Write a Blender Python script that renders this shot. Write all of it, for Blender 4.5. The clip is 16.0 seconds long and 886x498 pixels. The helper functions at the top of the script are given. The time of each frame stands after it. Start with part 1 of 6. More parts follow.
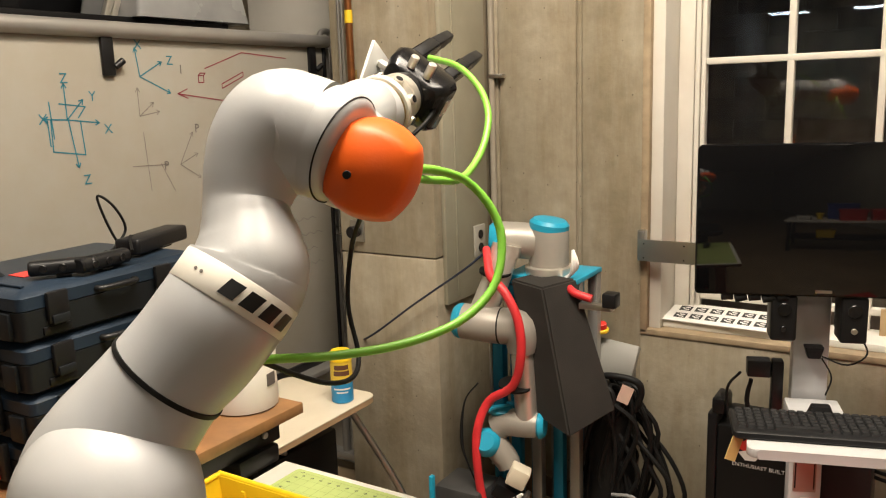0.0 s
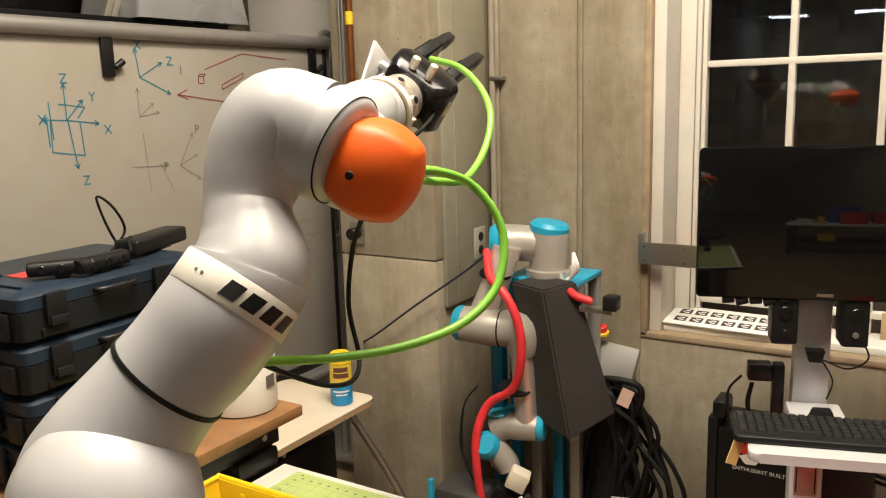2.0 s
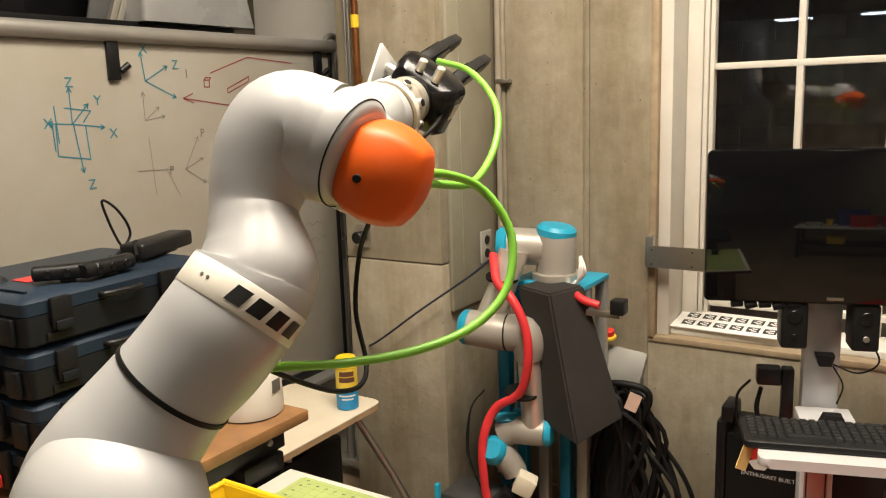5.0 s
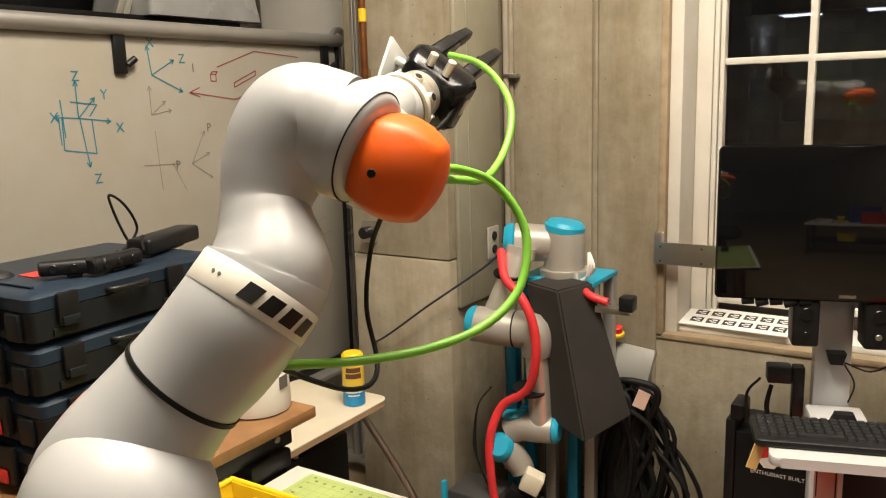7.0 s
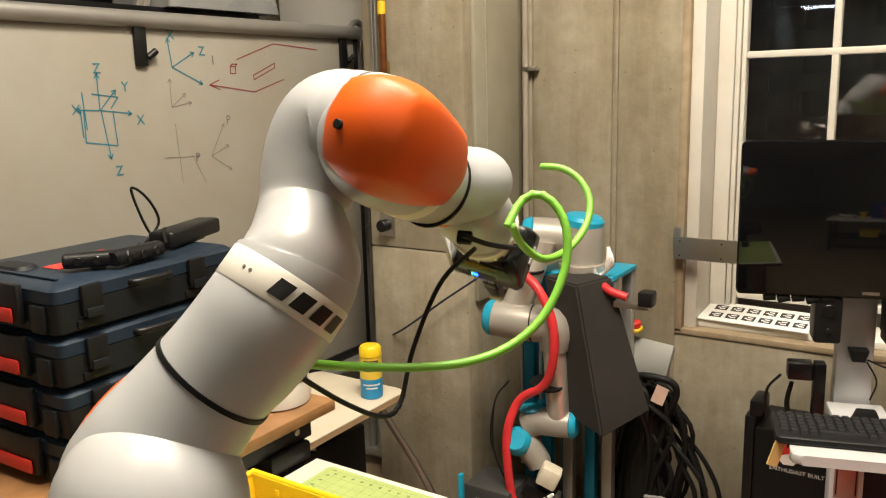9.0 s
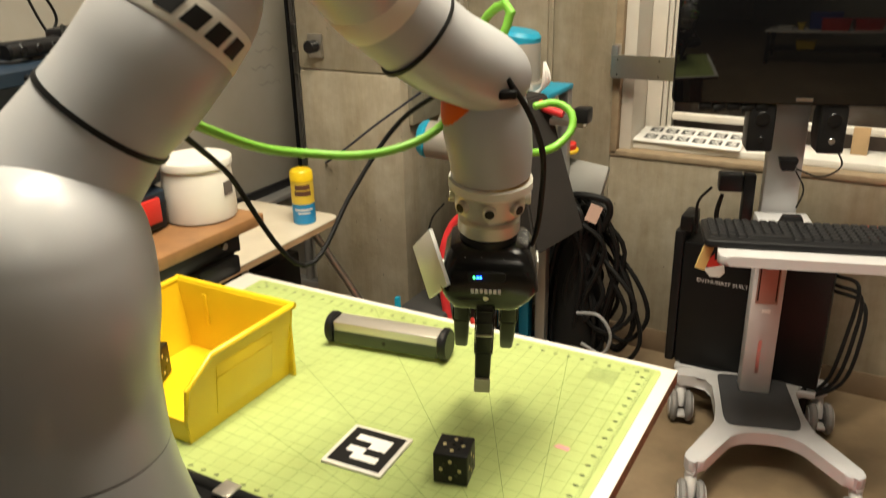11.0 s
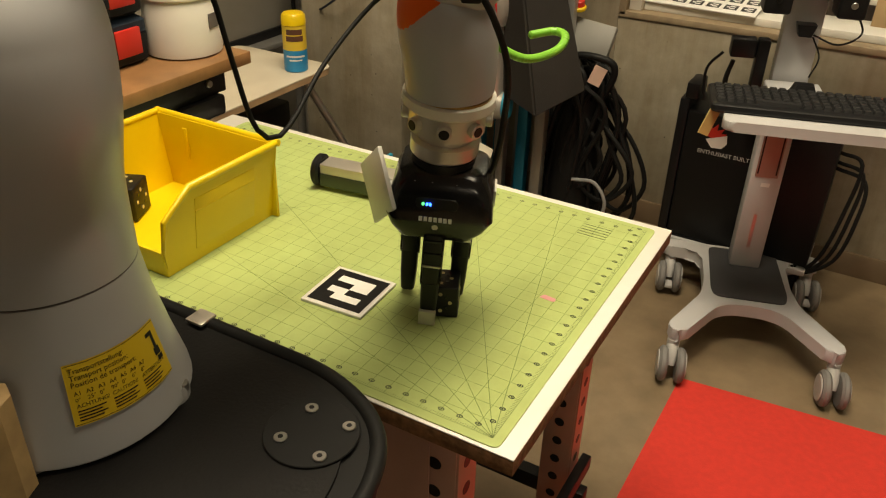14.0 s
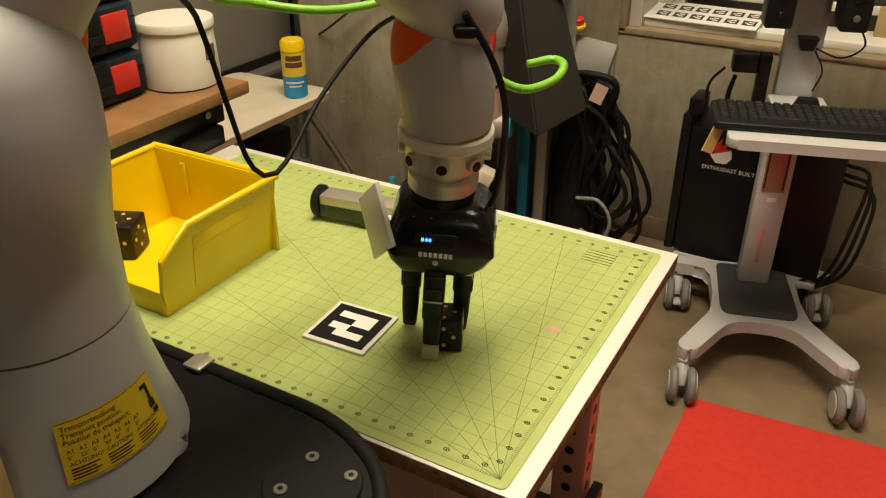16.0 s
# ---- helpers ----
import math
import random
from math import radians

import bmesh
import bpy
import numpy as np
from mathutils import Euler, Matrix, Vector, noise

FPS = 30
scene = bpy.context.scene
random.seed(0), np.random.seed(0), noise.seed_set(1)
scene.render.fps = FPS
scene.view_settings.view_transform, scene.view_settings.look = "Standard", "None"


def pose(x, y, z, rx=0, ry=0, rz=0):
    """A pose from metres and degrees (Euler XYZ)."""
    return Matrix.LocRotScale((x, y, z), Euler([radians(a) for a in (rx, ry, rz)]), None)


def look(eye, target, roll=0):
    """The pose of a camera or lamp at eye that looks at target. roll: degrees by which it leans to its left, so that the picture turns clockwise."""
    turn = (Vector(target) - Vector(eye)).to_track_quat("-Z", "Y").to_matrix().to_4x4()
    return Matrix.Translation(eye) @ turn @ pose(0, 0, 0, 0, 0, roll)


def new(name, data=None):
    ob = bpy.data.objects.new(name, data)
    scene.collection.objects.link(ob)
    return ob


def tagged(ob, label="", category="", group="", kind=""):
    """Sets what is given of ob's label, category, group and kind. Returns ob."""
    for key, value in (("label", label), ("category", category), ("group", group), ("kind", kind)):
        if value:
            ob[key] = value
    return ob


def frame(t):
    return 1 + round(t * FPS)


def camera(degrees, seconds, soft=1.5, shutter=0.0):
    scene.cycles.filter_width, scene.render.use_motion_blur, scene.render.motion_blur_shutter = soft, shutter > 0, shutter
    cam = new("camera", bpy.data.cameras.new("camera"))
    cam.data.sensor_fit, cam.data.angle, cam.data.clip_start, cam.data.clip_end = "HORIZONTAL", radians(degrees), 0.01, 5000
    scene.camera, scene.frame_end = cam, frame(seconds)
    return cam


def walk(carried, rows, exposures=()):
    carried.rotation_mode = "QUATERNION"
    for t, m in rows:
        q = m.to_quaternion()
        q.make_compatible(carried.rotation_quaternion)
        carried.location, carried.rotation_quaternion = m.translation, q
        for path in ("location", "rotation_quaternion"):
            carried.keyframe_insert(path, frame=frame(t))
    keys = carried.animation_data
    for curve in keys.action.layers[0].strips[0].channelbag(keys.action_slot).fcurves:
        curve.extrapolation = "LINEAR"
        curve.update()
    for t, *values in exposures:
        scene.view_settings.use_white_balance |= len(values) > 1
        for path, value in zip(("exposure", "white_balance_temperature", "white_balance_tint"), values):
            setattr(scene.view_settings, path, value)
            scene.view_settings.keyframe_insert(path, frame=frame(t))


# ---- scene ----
cam = camera(57.6, 16.0, soft=1.15, shutter=0.4)

# one bench top, four corners: metres, z up, the cutting mat's grid origin at x = y = 0
PATH = [
    (0, (0.341, -0.716, 1.602), (-0.701, 0.95, 1.228), -1.9),
    (0.5, (0.344, -0.715, 1.601), (-0.7, 0.951, 1.23), -2.0),
    (1, (0.341, -0.715, 1.601), (-0.7, 0.952, 1.232), -1.8),
    (1.5, (0.337, -0.715, 1.601), (-0.701, 0.954, 1.233), -1.7),
    (2, (0.334, -0.712, 1.6), (-0.706, 0.956, 1.232), -1.7),
    (2.5, (0.331, -0.713, 1.603), (-0.713, 0.953, 1.238), -1.5),
    (3, (0.33, -0.712, 1.602), (-0.714, 0.956, 1.243), -1.7),
    (3.5, (0.33, -0.712, 1.602), (-0.715, 0.955, 1.244), -1.8),
    (4, (0.329, -0.709, 1.601), (-0.717, 0.958, 1.245), -1.8),
    (6.5, (0.311, -0.699, 1.597), (-0.749, 0.956, 1.229), -1.8),
    (7, (0.306, -0.696, 1.597), (-0.753, 0.96, 1.227), -1.7),
    (7.5, (0.303, -0.695, 1.598), (-0.759, 0.959, 1.228), -1.8),
    (8, (0.29, -0.697, 1.603), (-0.79, 0.944, 1.228), -1.3),
    (8.2, (0.291, -0.702, 1.604), (-0.798, 0.932, 1.228), -1.5),
    (10.3, (0.287, -0.679, 1.561), (-0.717, 0.973, 1.046), -1.5),
    (10.5, (0.283, -0.673, 1.531), (-0.68, 0.986, 0.964), -1.6),
    (11, (0.288, -0.67, 1.477), (-0.625, 0.952, 0.746), -1.3),
    (11.5, (0.289, -0.669, 1.436), (-0.595, 0.898, 0.563), -1.0),
    (12, (0.292, -0.662, 1.424), (-0.588, 0.87, 0.487), -0.8),
    (12.5, (0.293, -0.657, 1.414), (-0.593, 0.847, 0.436), -0.4),
    (13, (0.289, -0.649, 1.408), (-0.55, 0.85, 0.384), 1.2),
    (13.5, (0.287, -0.647, 1.414), (-0.548, 0.856, 0.391), 1.5),
    (14, (0.281, -0.641, 1.411), (-0.554, 0.869, 0.4), 1.7),
    (14.5, (0.277, -0.635, 1.41), (-0.564, 0.873, 0.401), 1.5),
    (15, (0.278, -0.628, 1.417), (-0.569, 0.888, 0.424), 1.0),
    (15.5, (0.278, -0.616, 1.419), (-0.578, 0.901, 0.435), 0.1),
    (16, (0.272, -0.611, 1.424), (-0.587, 0.906, 0.443), 0.0),
]
walk(cam, [(t, look(e, g, r)) for t, e, g, r in PATH], exposures=((0.0, 0.55, 5980, 14), (8.2, 0.55, 5980, 12), (10.4, 0.66, 5900, 10), (11.0, 0.50, 6050, 9), (11.5, 0.24, 6300, 8), (12.1, -0.06, 6700, 8), (16.0, -0.06, 6700, 8)))

# ---- world and lamps ----
world = bpy.data.worlds.new("world")
scene.world = world
world.use_nodes = True
world.node_tree.nodes["Background"].inputs[0].default_value = (0.02, 0.022, 0.03, 1)
world.node_tree.nodes["Background"].inputs[1].default_value = 0.3


def area(name, loc, size, sy, watts, color, target=None):
    d = bpy.data.lights.new(name, "AREA")
    d.shape, d.size, d.size_y, d.energy, d.color = "RECTANGLE", size, sy, watts, color
    o = new(name, d)
    o.matrix_world = look(loc, target or (loc[0], loc[1] + 0.001, loc[2] - 1))
    return o


WARM = (1.0, 0.86, 0.63)
CEIL = 3.6
# main overhead lamp, then added unseen fills: two for wall and cart, one for far table
LAMPS = [(-0.32, 0.05, 68), (-0.10, 0.60, 22), (0.66, 0.60, 24), (2.6, -3.2, 16)]
for lx, ly, lw in LAMPS:
    area("overhead_lamp", (lx, ly, CEIL - 0.14), 0.5, 1.2, lw, WARM)

# ---- materials ----
MATS = {}


def mat(name, col, rough=0.5, metal=0.0, var=0.12, scale=8.0, bump=0.0, bscale=60.0, col2=None, stain=0.0, sscale=1.5,
        coat=0.0, emit=0.0, trans=0.0, spec=0.5, rvar=0.08, rand=0.0):
    """A surface with grain, larger stains and fine relief."""
    if name in MATS:
        return MATS[name]
    m = bpy.data.materials.new(name)
    m.use_nodes = True
    nt = m.node_tree
    b = nt.nodes["Principled BSDF"]
    tc = nt.nodes.new("ShaderNodeTexCoord")
    n1 = nt.nodes.new("ShaderNodeTexNoise")
    n1.inputs["Scale"].default_value, n1.inputs["Detail"].default_value = scale, 6
    n2 = nt.nodes.new("ShaderNodeTexNoise")
    n2.inputs["Scale"].default_value, n2.inputs["Detail"].default_value = sscale, 8
    n2.inputs["Roughness"].default_value = 0.65
    for n in (n1, n2):
        nt.links.new(tc.outputs["Object"], n.inputs["Vector"])
    c2 = col2 or tuple(c * (1 - 2 * var) for c in col)
    r1 = nt.nodes.new("ShaderNodeValToRGB")
    r1.color_ramp.elements[0].position, r1.color_ramp.elements[1].position = 0.35, 0.68
    r1.color_ramp.elements[0].color, r1.color_ramp.elements[1].color = (*c2, 1), (*col, 1)
    nt.links.new(n1.outputs["Fac"], r1.inputs["Fac"])
    out = r1.outputs["Color"]
    if stain > 0:
        r2 = nt.nodes.new("ShaderNodeValToRGB")
        r2.color_ramp.elements[0].position, r2.color_ramp.elements[1].position = 0.38, 0.62
        d = 1 - stain
        r2.color_ramp.elements[0].color, r2.color_ramp.elements[1].color = (d, d * 0.97, d * 0.92, 1), (1, 1, 1, 1)
        nt.links.new(n2.outputs["Fac"], r2.inputs["Fac"])
        mx = nt.nodes.new("ShaderNodeMix")
        mx.data_type, mx.blend_type = "RGBA", "MULTIPLY"
        mx.inputs["Factor"].default_value = 1
        nt.links.new(out, mx.inputs[6])
        nt.links.new(r2.outputs["Color"], mx.inputs[7])
        out = mx.outputs[2]
    if rand > 0:
        oi = nt.nodes.new("ShaderNodeObjectInfo")
        mr = nt.nodes.new("ShaderNodeMapRange")
        mr.inputs["To Min"].default_value, mr.inputs["To Max"].default_value = 1 - rand, 1 + rand
        nt.links.new(oi.outputs["Random"], mr.inputs["Value"])
        mx = nt.nodes.new("ShaderNodeMix")
        mx.data_type, mx.blend_type = "RGBA", "MULTIPLY"
        mx.inputs["Factor"].default_value = 1
        nt.links.new(out, mx.inputs[6])
        nt.links.new(mr.outputs["Result"], mx.inputs[7])
        out = mx.outputs[2]
    nt.links.new(out, b.inputs["Base Color"])
    mr = nt.nodes.new("ShaderNodeMapRange")
    mr.inputs["To Min"].default_value, mr.inputs["To Max"].default_value = max(0.02, rough - rvar), min(1, rough + rvar)
    nt.links.new(n2.outputs["Fac"], mr.inputs["Value"])
    nt.links.new(mr.outputs["Result"], b.inputs["Roughness"])
    b.inputs["Metallic"].default_value = metal
    b.inputs["Specular IOR Level"].default_value = spec
    if coat:
        b.inputs["Coat Weight"].default_value, b.inputs["Coat Roughness"].default_value = coat, 0.12
    if trans:
        b.inputs["Transmission Weight"].default_value = trans
    if emit:
        b.inputs["Emission Color"].default_value, b.inputs["Emission Strength"].default_value = (*col, 1), emit
    if bump:
        n3 = nt.nodes.new("ShaderNodeTexNoise")
        n3.inputs["Scale"].default_value, n3.inputs["Detail"].default_value = bscale, 5
        nt.links.new(tc.outputs["Object"], n3.inputs["Vector"])
        bp = nt.nodes.new("ShaderNodeBump")
        bp.inputs["Strength"].default_value, bp.inputs["Distance"].default_value = bump, 0.004
        nt.links.new(n3.outputs["Fac"], bp.inputs["Height"])
        nt.links.new(bp.outputs["Normal"], b.inputs["Normal"])
    MATS[name] = m
    return m


def glass(name, tint, rough=0.0):
    m = mat(name, tint, rough, var=0.02, trans=1.0, rvar=0.0)
    return m


CONC = mat("cast_concrete", (0.405, 0.362, 0.280), 0.8, var=0.07, scale=20, bump=0.35, bscale=55, stain=0.22, sscale=2.2, spec=0.3)
def weathered(m, dark, pit_scale, streak):
    """Small dark air holes and long vertical runs on a cast wall."""
    nt = m.node_tree
    b = nt.nodes["Principled BSDF"]
    src = b.inputs["Base Color"].links[0].from_socket
    tc = nt.nodes.new("ShaderNodeTexCoord")
    vo = nt.nodes.new("ShaderNodeTexVoronoi")
    vo.inputs["Scale"].default_value = pit_scale
    nt.links.new(tc.outputs["Object"], vo.inputs["Vector"])
    r = nt.nodes.new("ShaderNodeValToRGB")
    r.color_ramp.elements[0].position, r.color_ramp.elements[1].position = 0.035, 0.075
    r.color_ramp.elements[0].color, r.color_ramp.elements[1].color = (dark, dark, dark, 1), (1, 1, 1, 1)
    nt.links.new(vo.outputs["Distance"], r.inputs["Fac"])
    mp = nt.nodes.new("ShaderNodeMapping")
    mp.inputs["Scale"].default_value = (0.6, 0.6, 0.09)
    nt.links.new(tc.outputs["Object"], mp.inputs["Vector"])
    n = nt.nodes.new("ShaderNodeTexNoise")
    n.inputs["Scale"].default_value, n.inputs["Detail"].default_value, n.inputs["Roughness"].default_value = 11, 9, 0.7
    nt.links.new(mp.outputs["Vector"], n.inputs["Vector"])
    r2 = nt.nodes.new("ShaderNodeValToRGB")
    r2.color_ramp.elements[0].position, r2.color_ramp.elements[1].position = 0.36, 0.60
    k = 1 - streak
    r2.color_ramp.elements[0].color, r2.color_ramp.elements[1].color = (k, k * 0.95, k * 0.84, 1), (1, 1, 1, 1)
    nt.links.new(n.outputs["Fac"], r2.inputs["Fac"])
    for sock in (r.outputs["Color"], r2.outputs["Color"]):
        mx = nt.nodes.new("ShaderNodeMix")
        mx.data_type, mx.blend_type = "RGBA", "MULTIPLY"
        mx.inputs["Factor"].default_value = 1
        nt.links.new(src, mx.inputs[6])
        nt.links.new(sock, mx.inputs[7])
        src = mx.outputs[2]
    nt.links.new(src, b.inputs["Base Color"])


CONC.node_tree.nodes["Principled BSDF"].inputs["Specular IOR Level"].default_value = 0.25
weathered(CONC, 0.40, 21, 0.24)
FLOOR = mat("sealed_concrete_floor", (0.30, 0.225, 0.14), 0.38, var=0.12, scale=9, bump=0.08, bscale=30, stain=0.25, sscale=2.0)
PLASTER = mat("painted_plaster", (0.55, 0.53, 0.48), 0.7, var=0.03, bump=0.05)
DIM = mat("olive_grey_wall_paint", (0.42, 0.41, 0.32), 0.7, var=0.05, bump=0.05)
WPAINT = mat("white_window_paint", (0.66, 0.63, 0.57), 0.45, var=0.03, stain=0.08, bump=0.04)
TAN = mat("raw_wood_sill", (0.40, 0.31, 0.20), 0.7, var=0.12, scale=20, bump=0.2, stain=0.2)
NIGHT = mat("dark_night_brick", (0.20, 0.15, 0.115), 0.8, var=0.2, scale=6)
PANE = glass("window_glass", (0.95, 0.97, 0.96))
GREY = mat("robot_grey_paint", (0.44, 0.455, 0.48), 0.36, var=0.015, bump=0.02, bscale=200, stain=0.04, coat=0.16)
LGREY = mat("robot_light_band", (0.70, 0.67, 0.60), 0.4, var=0.02)
ORANGE = mat("orange_plastic", (0.78, 0.115, 0.006), 0.44, spec=0.3, var=0.03, bump=0.05, bscale=260)
BLACK = mat("black_plastic", (0.008, 0.008, 0.009), 0.42, spec=0.35, var=0.15, bump=0.05, bscale=150)
GLOSS = mat("glossy_black_housing", (0.008, 0.008, 0.009), 0.2, var=0.1)
RUBBER = mat("black_rubber", (0.007, 0.007, 0.007), 0.6, spec=0.25, var=0.15, bump=0.1)
SILVER = mat("machined_aluminium", (0.74, 0.71, 0.65), 0.34, 0.7, var=0.05, stain=0.08)
STEEL = mat("brushed_steel", (0.55, 0.53, 0.50), 0.35, 1.0, var=0.06)
IVORY = mat("ivory_flange_plastic", (0.74, 0.71, 0.63), 0.4, var=0.03)
WHITE = mat("white_laminate", (0.78, 0.77, 0.73), 0.4, var=0.03, stain=0.06)
ACRYL = mat("frosted_acrylic", (0.72, 0.72, 0.69), 0.35, var=0.05)
GREENMAT = mat("green_cutting_mat", (0.44, 0.54, 0.19), 0.5, var=0.03, scale=30, bump=0.05, bscale=200, stain=0.12, sscale=3.5)
INK = mat("dark_green_ink", (0.26, 0.34, 0.10), 0.6, var=0.1)
INKM = mat("green_angle_ink", (0.19, 0.26, 0.07), 0.6, var=0.1)
INKD = mat("dark_print_ink", (0.03, 0.035, 0.02), 0.6, var=0.1)
YELLOW = mat("yellow_bin_plastic", (0.84, 0.60, 0.008), 0.33, var=0.02, bump=0.04, bscale=120, stain=0.04)
CHIP = mat("particle_board_edge", (0.27, 0.13, 0.055), 0.85, var=0.25, scale=90, bump=0.5, bscale=120)
PINKSTEEL = mat("red_oxide_steel", (0.64, 0.38, 0.31), 0.5, 0.2, var=0.08, stain=0.12)
BENCHW = mat("oiled_bench_wood", (0.36, 0.19, 0.08), 0.45, var=0.16, scale=14, stain=0.1)
BOARDW = mat("cream_board_face", (0.68, 0.62, 0.50), 0.5, var=0.04, stain=0.08)
BOARDE = mat("beech_board_edge", (0.45, 0.31, 0.17), 0.6, var=0.15)
PEG = mat("pine_post_wood", (0.62, 0.43, 0.20), 0.6, var=0.16, scale=25, bump=0.15)
NAVY = mat("navy_case_plastic", (0.013, 0.025, 0.045), 0.45, spec=0.35, var=0.12, bump=0.12, bscale=180, stain=0.1)
NAVYD = mat("dark_case_plastic", (0.008, 0.010, 0.013), 0.5, spec=0.3, var=0.15, bump=0.1)
RED = mat("red_plastic", (0.60, 0.03, 0.02), 0.4, var=0.05)
REDMAT = mat("red_floor_mat", (0.66, 0.035, 0.022), 0.75, var=0.05, scale=60, bump=0.15, bscale=300, stain=0.06)
GREENC = mat("green_cable_jacket", (0.20, 0.50, 0.045), 0.4, var=0.04)
BLUEUR = mat("light_blue_cap", (0.02, 0.33, 0.52), 0.4, var=0.04)
URGREY = mat("warm_grey_cast_joint", (0.36, 0.335, 0.295), 0.42, 0.25, var=0.04, bump=0.05)
FOAM = mat("charcoal_cover_fabric", (0.020, 0.017, 0.014), 0.85, var=0.15, bump=0.15, bscale=250)
BLUEAL = mat("blue_anodised_profile", (0.01, 0.17, 0.30), 0.4, 0.4, var=0.06)
CARTW = mat("light_grey_cart_paint", (0.56, 0.57, 0.60), 0.4, var=0.03, stain=0.05)
CARTD = mat("dark_grey_foot_pad", (0.06, 0.06, 0.065), 0.7, var=0.1, bump=0.2, bscale=300)
WHEEL = mat("grey_caster_tread", (0.22, 0.215, 0.21), 0.6, var=0.08)
HUB = mat("pale_caster_hub", (0.48, 0.47, 0.46), 0.45, var=0.04)
SCREEN = mat("switched_off_screen", (0.004, 0.004, 0.0045), 0.04, var=0.05, rvar=0.01, spec=0.5)
KEYCAP = mat("black_keycaps", (0.02, 0.02, 0.021), 0.5, var=0.1)
WBOARD = mat("whiteboard_enamel", (0.30, 0.285, 0.25), 0.22, var=0.015, stain=0.05, sscale=3)
TEAL = mat("teal_marker_ink", (0.02, 0.17, 0.24), 0.6, var=0.1)
MAROON = mat("maroon_marker_ink", (0.24, 0.03, 0.05), 0.6, var=0.1)
DINK = mat("grey_marker_ink", (0.16, 0.14, 0.13), 0.6, var=0.1)
ALU = mat("grey_aluminium_rail", (0.36, 0.35, 0.33), 0.4, 0.6, var=0.05)
COPPER = mat("copper_pipe", (0.33, 0.13, 0.045), 0.4, 0.9, var=0.15, scale=25)
BRASS = mat("brass_fitting", (0.55, 0.38, 0.14), 0.35, 1.0, var=0.1)
YPAINT = mat("yellow_tape", (0.78, 0.52, 0.01), 0.5, var=0.05)
LABELY = mat("yellow_warning_label", (0.74, 0.52, 0.02), 0.45, var=0.03)
BLUEP = mat("blue_printed_label", (0.02, 0.24, 0.52), 0.4, var=0.05)
PAPER = mat("white_paper", (0.82, 0.81, 0.78), 0.7, var=0.02)
CREAM = mat("cream_plastic_block", (0.72, 0.66, 0.52), 0.5, var=0.05)
GCOVER = mat("grey_plastic_sheet", (0.36, 0.36, 0.36), 0.28, var=0.12, scale=5, bump=0.3, bscale=9)
CREPE = mat("pink_paper_tag", (0.60, 0.42, 0.34), 0.8, var=0.08)
BLUELED = mat("blue_led", (0.02, 0.10, 1.0), 0.4, emit=9.0)
GREENLED = mat("green_led", (0.1, 0.9, 0.2), 0.4, emit=2.5)
TUBEGL = mat("lit_ceiling_diffuser", (1.0, 0.86, 0.66), 0.5, emit=3.0)
BACKBLUE = mat("blue_storage_box", (0.02, 0.05, 0.30), 0.5, var=0.1)


# ---- mesh helpers ----
def link_mesh(name, bm, material, smooth=True):
    bmesh.ops.recalc_face_normals(bm, faces=bm.faces)
    me = bpy.data.meshes.new(name)
    bm.to_mesh(me)
    bm.free()
    me.materials.append(material)
    if smooth:
        me.polygons.foreach_set("use_smooth", [True] * len(me.polygons))
        me.set_sharp_from_angle(angle=radians(38))
    return me


def part(name, bm, material, parent, label="", smooth=True):
    """One mesh object under a thing or a part."""
    ob = new(name, link_mesh(name, bm, material, smooth))
    ob.parent = parent
    if label:
        tagged(ob, label)
    return ob


def thing(name, m, label, category, group=""):
    ob = new(name)
    ob.empty_display_size = 0.05
    ob.matrix_world = m
    return tagged(ob, label, category, group)


def struct(name, bm, material, label):
    ob = new(name, link_mesh(name, bm, material))
    return tagged(ob, label, name.split("_")[0], kind="structure")


def box(lo, hi, bevel=0.0, seg=2, bm=None):
    own = bmesh.new()
    bmesh.ops.create_cube(own, size=1.0)
    for v in own.verts:
        for k in range(3):
            v.co[k] = (lo[k] + hi[k]) / 2 + v.co[k] * (hi[k] - lo[k])
    if bevel:
        bmesh.ops.bevel(own, geom=own.edges[:], offset=bevel, segments=seg, affect="EDGES", profile=0.5)
    return merge(bm, own)


def merge(bm, own):
    if bm is None:
        return own
    me = bpy.data.meshes.new("tmp")
    own.to_mesh(me)
    own.free()
    bm.from_mesh(me)
    bpy.data.meshes.remove(me)
    return bm


def moved(bm, m):
    bm.transform(m)
    return bm


def frame_of(d, up=Vector((0, 0, 1))):
    d = Vector(d).normalized()
    x = up.cross(d)
    if x.length < 1e-4:
        x = Vector((1, 0, 0)).cross(d)
    x.normalize()
    return Matrix((x, d.cross(x), d)).transposed()


def spline(pts, n):
    """Catmull-Rom through rows of numbers, n steps a span."""
    p = [np.array(q, float) for q in pts]
    p = [2 * p[0] - p[1]] + p + [2 * p[-1] - p[-2]]
    out = []
    for i in range(1, len(p) - 2):
        for k in range(n):
            t = k / n
            a, b, c, d = p[i - 1], p[i], p[i + 1], p[i + 2]
            out.append(0.5 * (2 * b + (c - a) * t + (2 * a - 5 * b + 4 * c - d) * t * t + (3 * b - a - 3 * c + d) * t ** 3))
    out.append(p[-2])
    return out


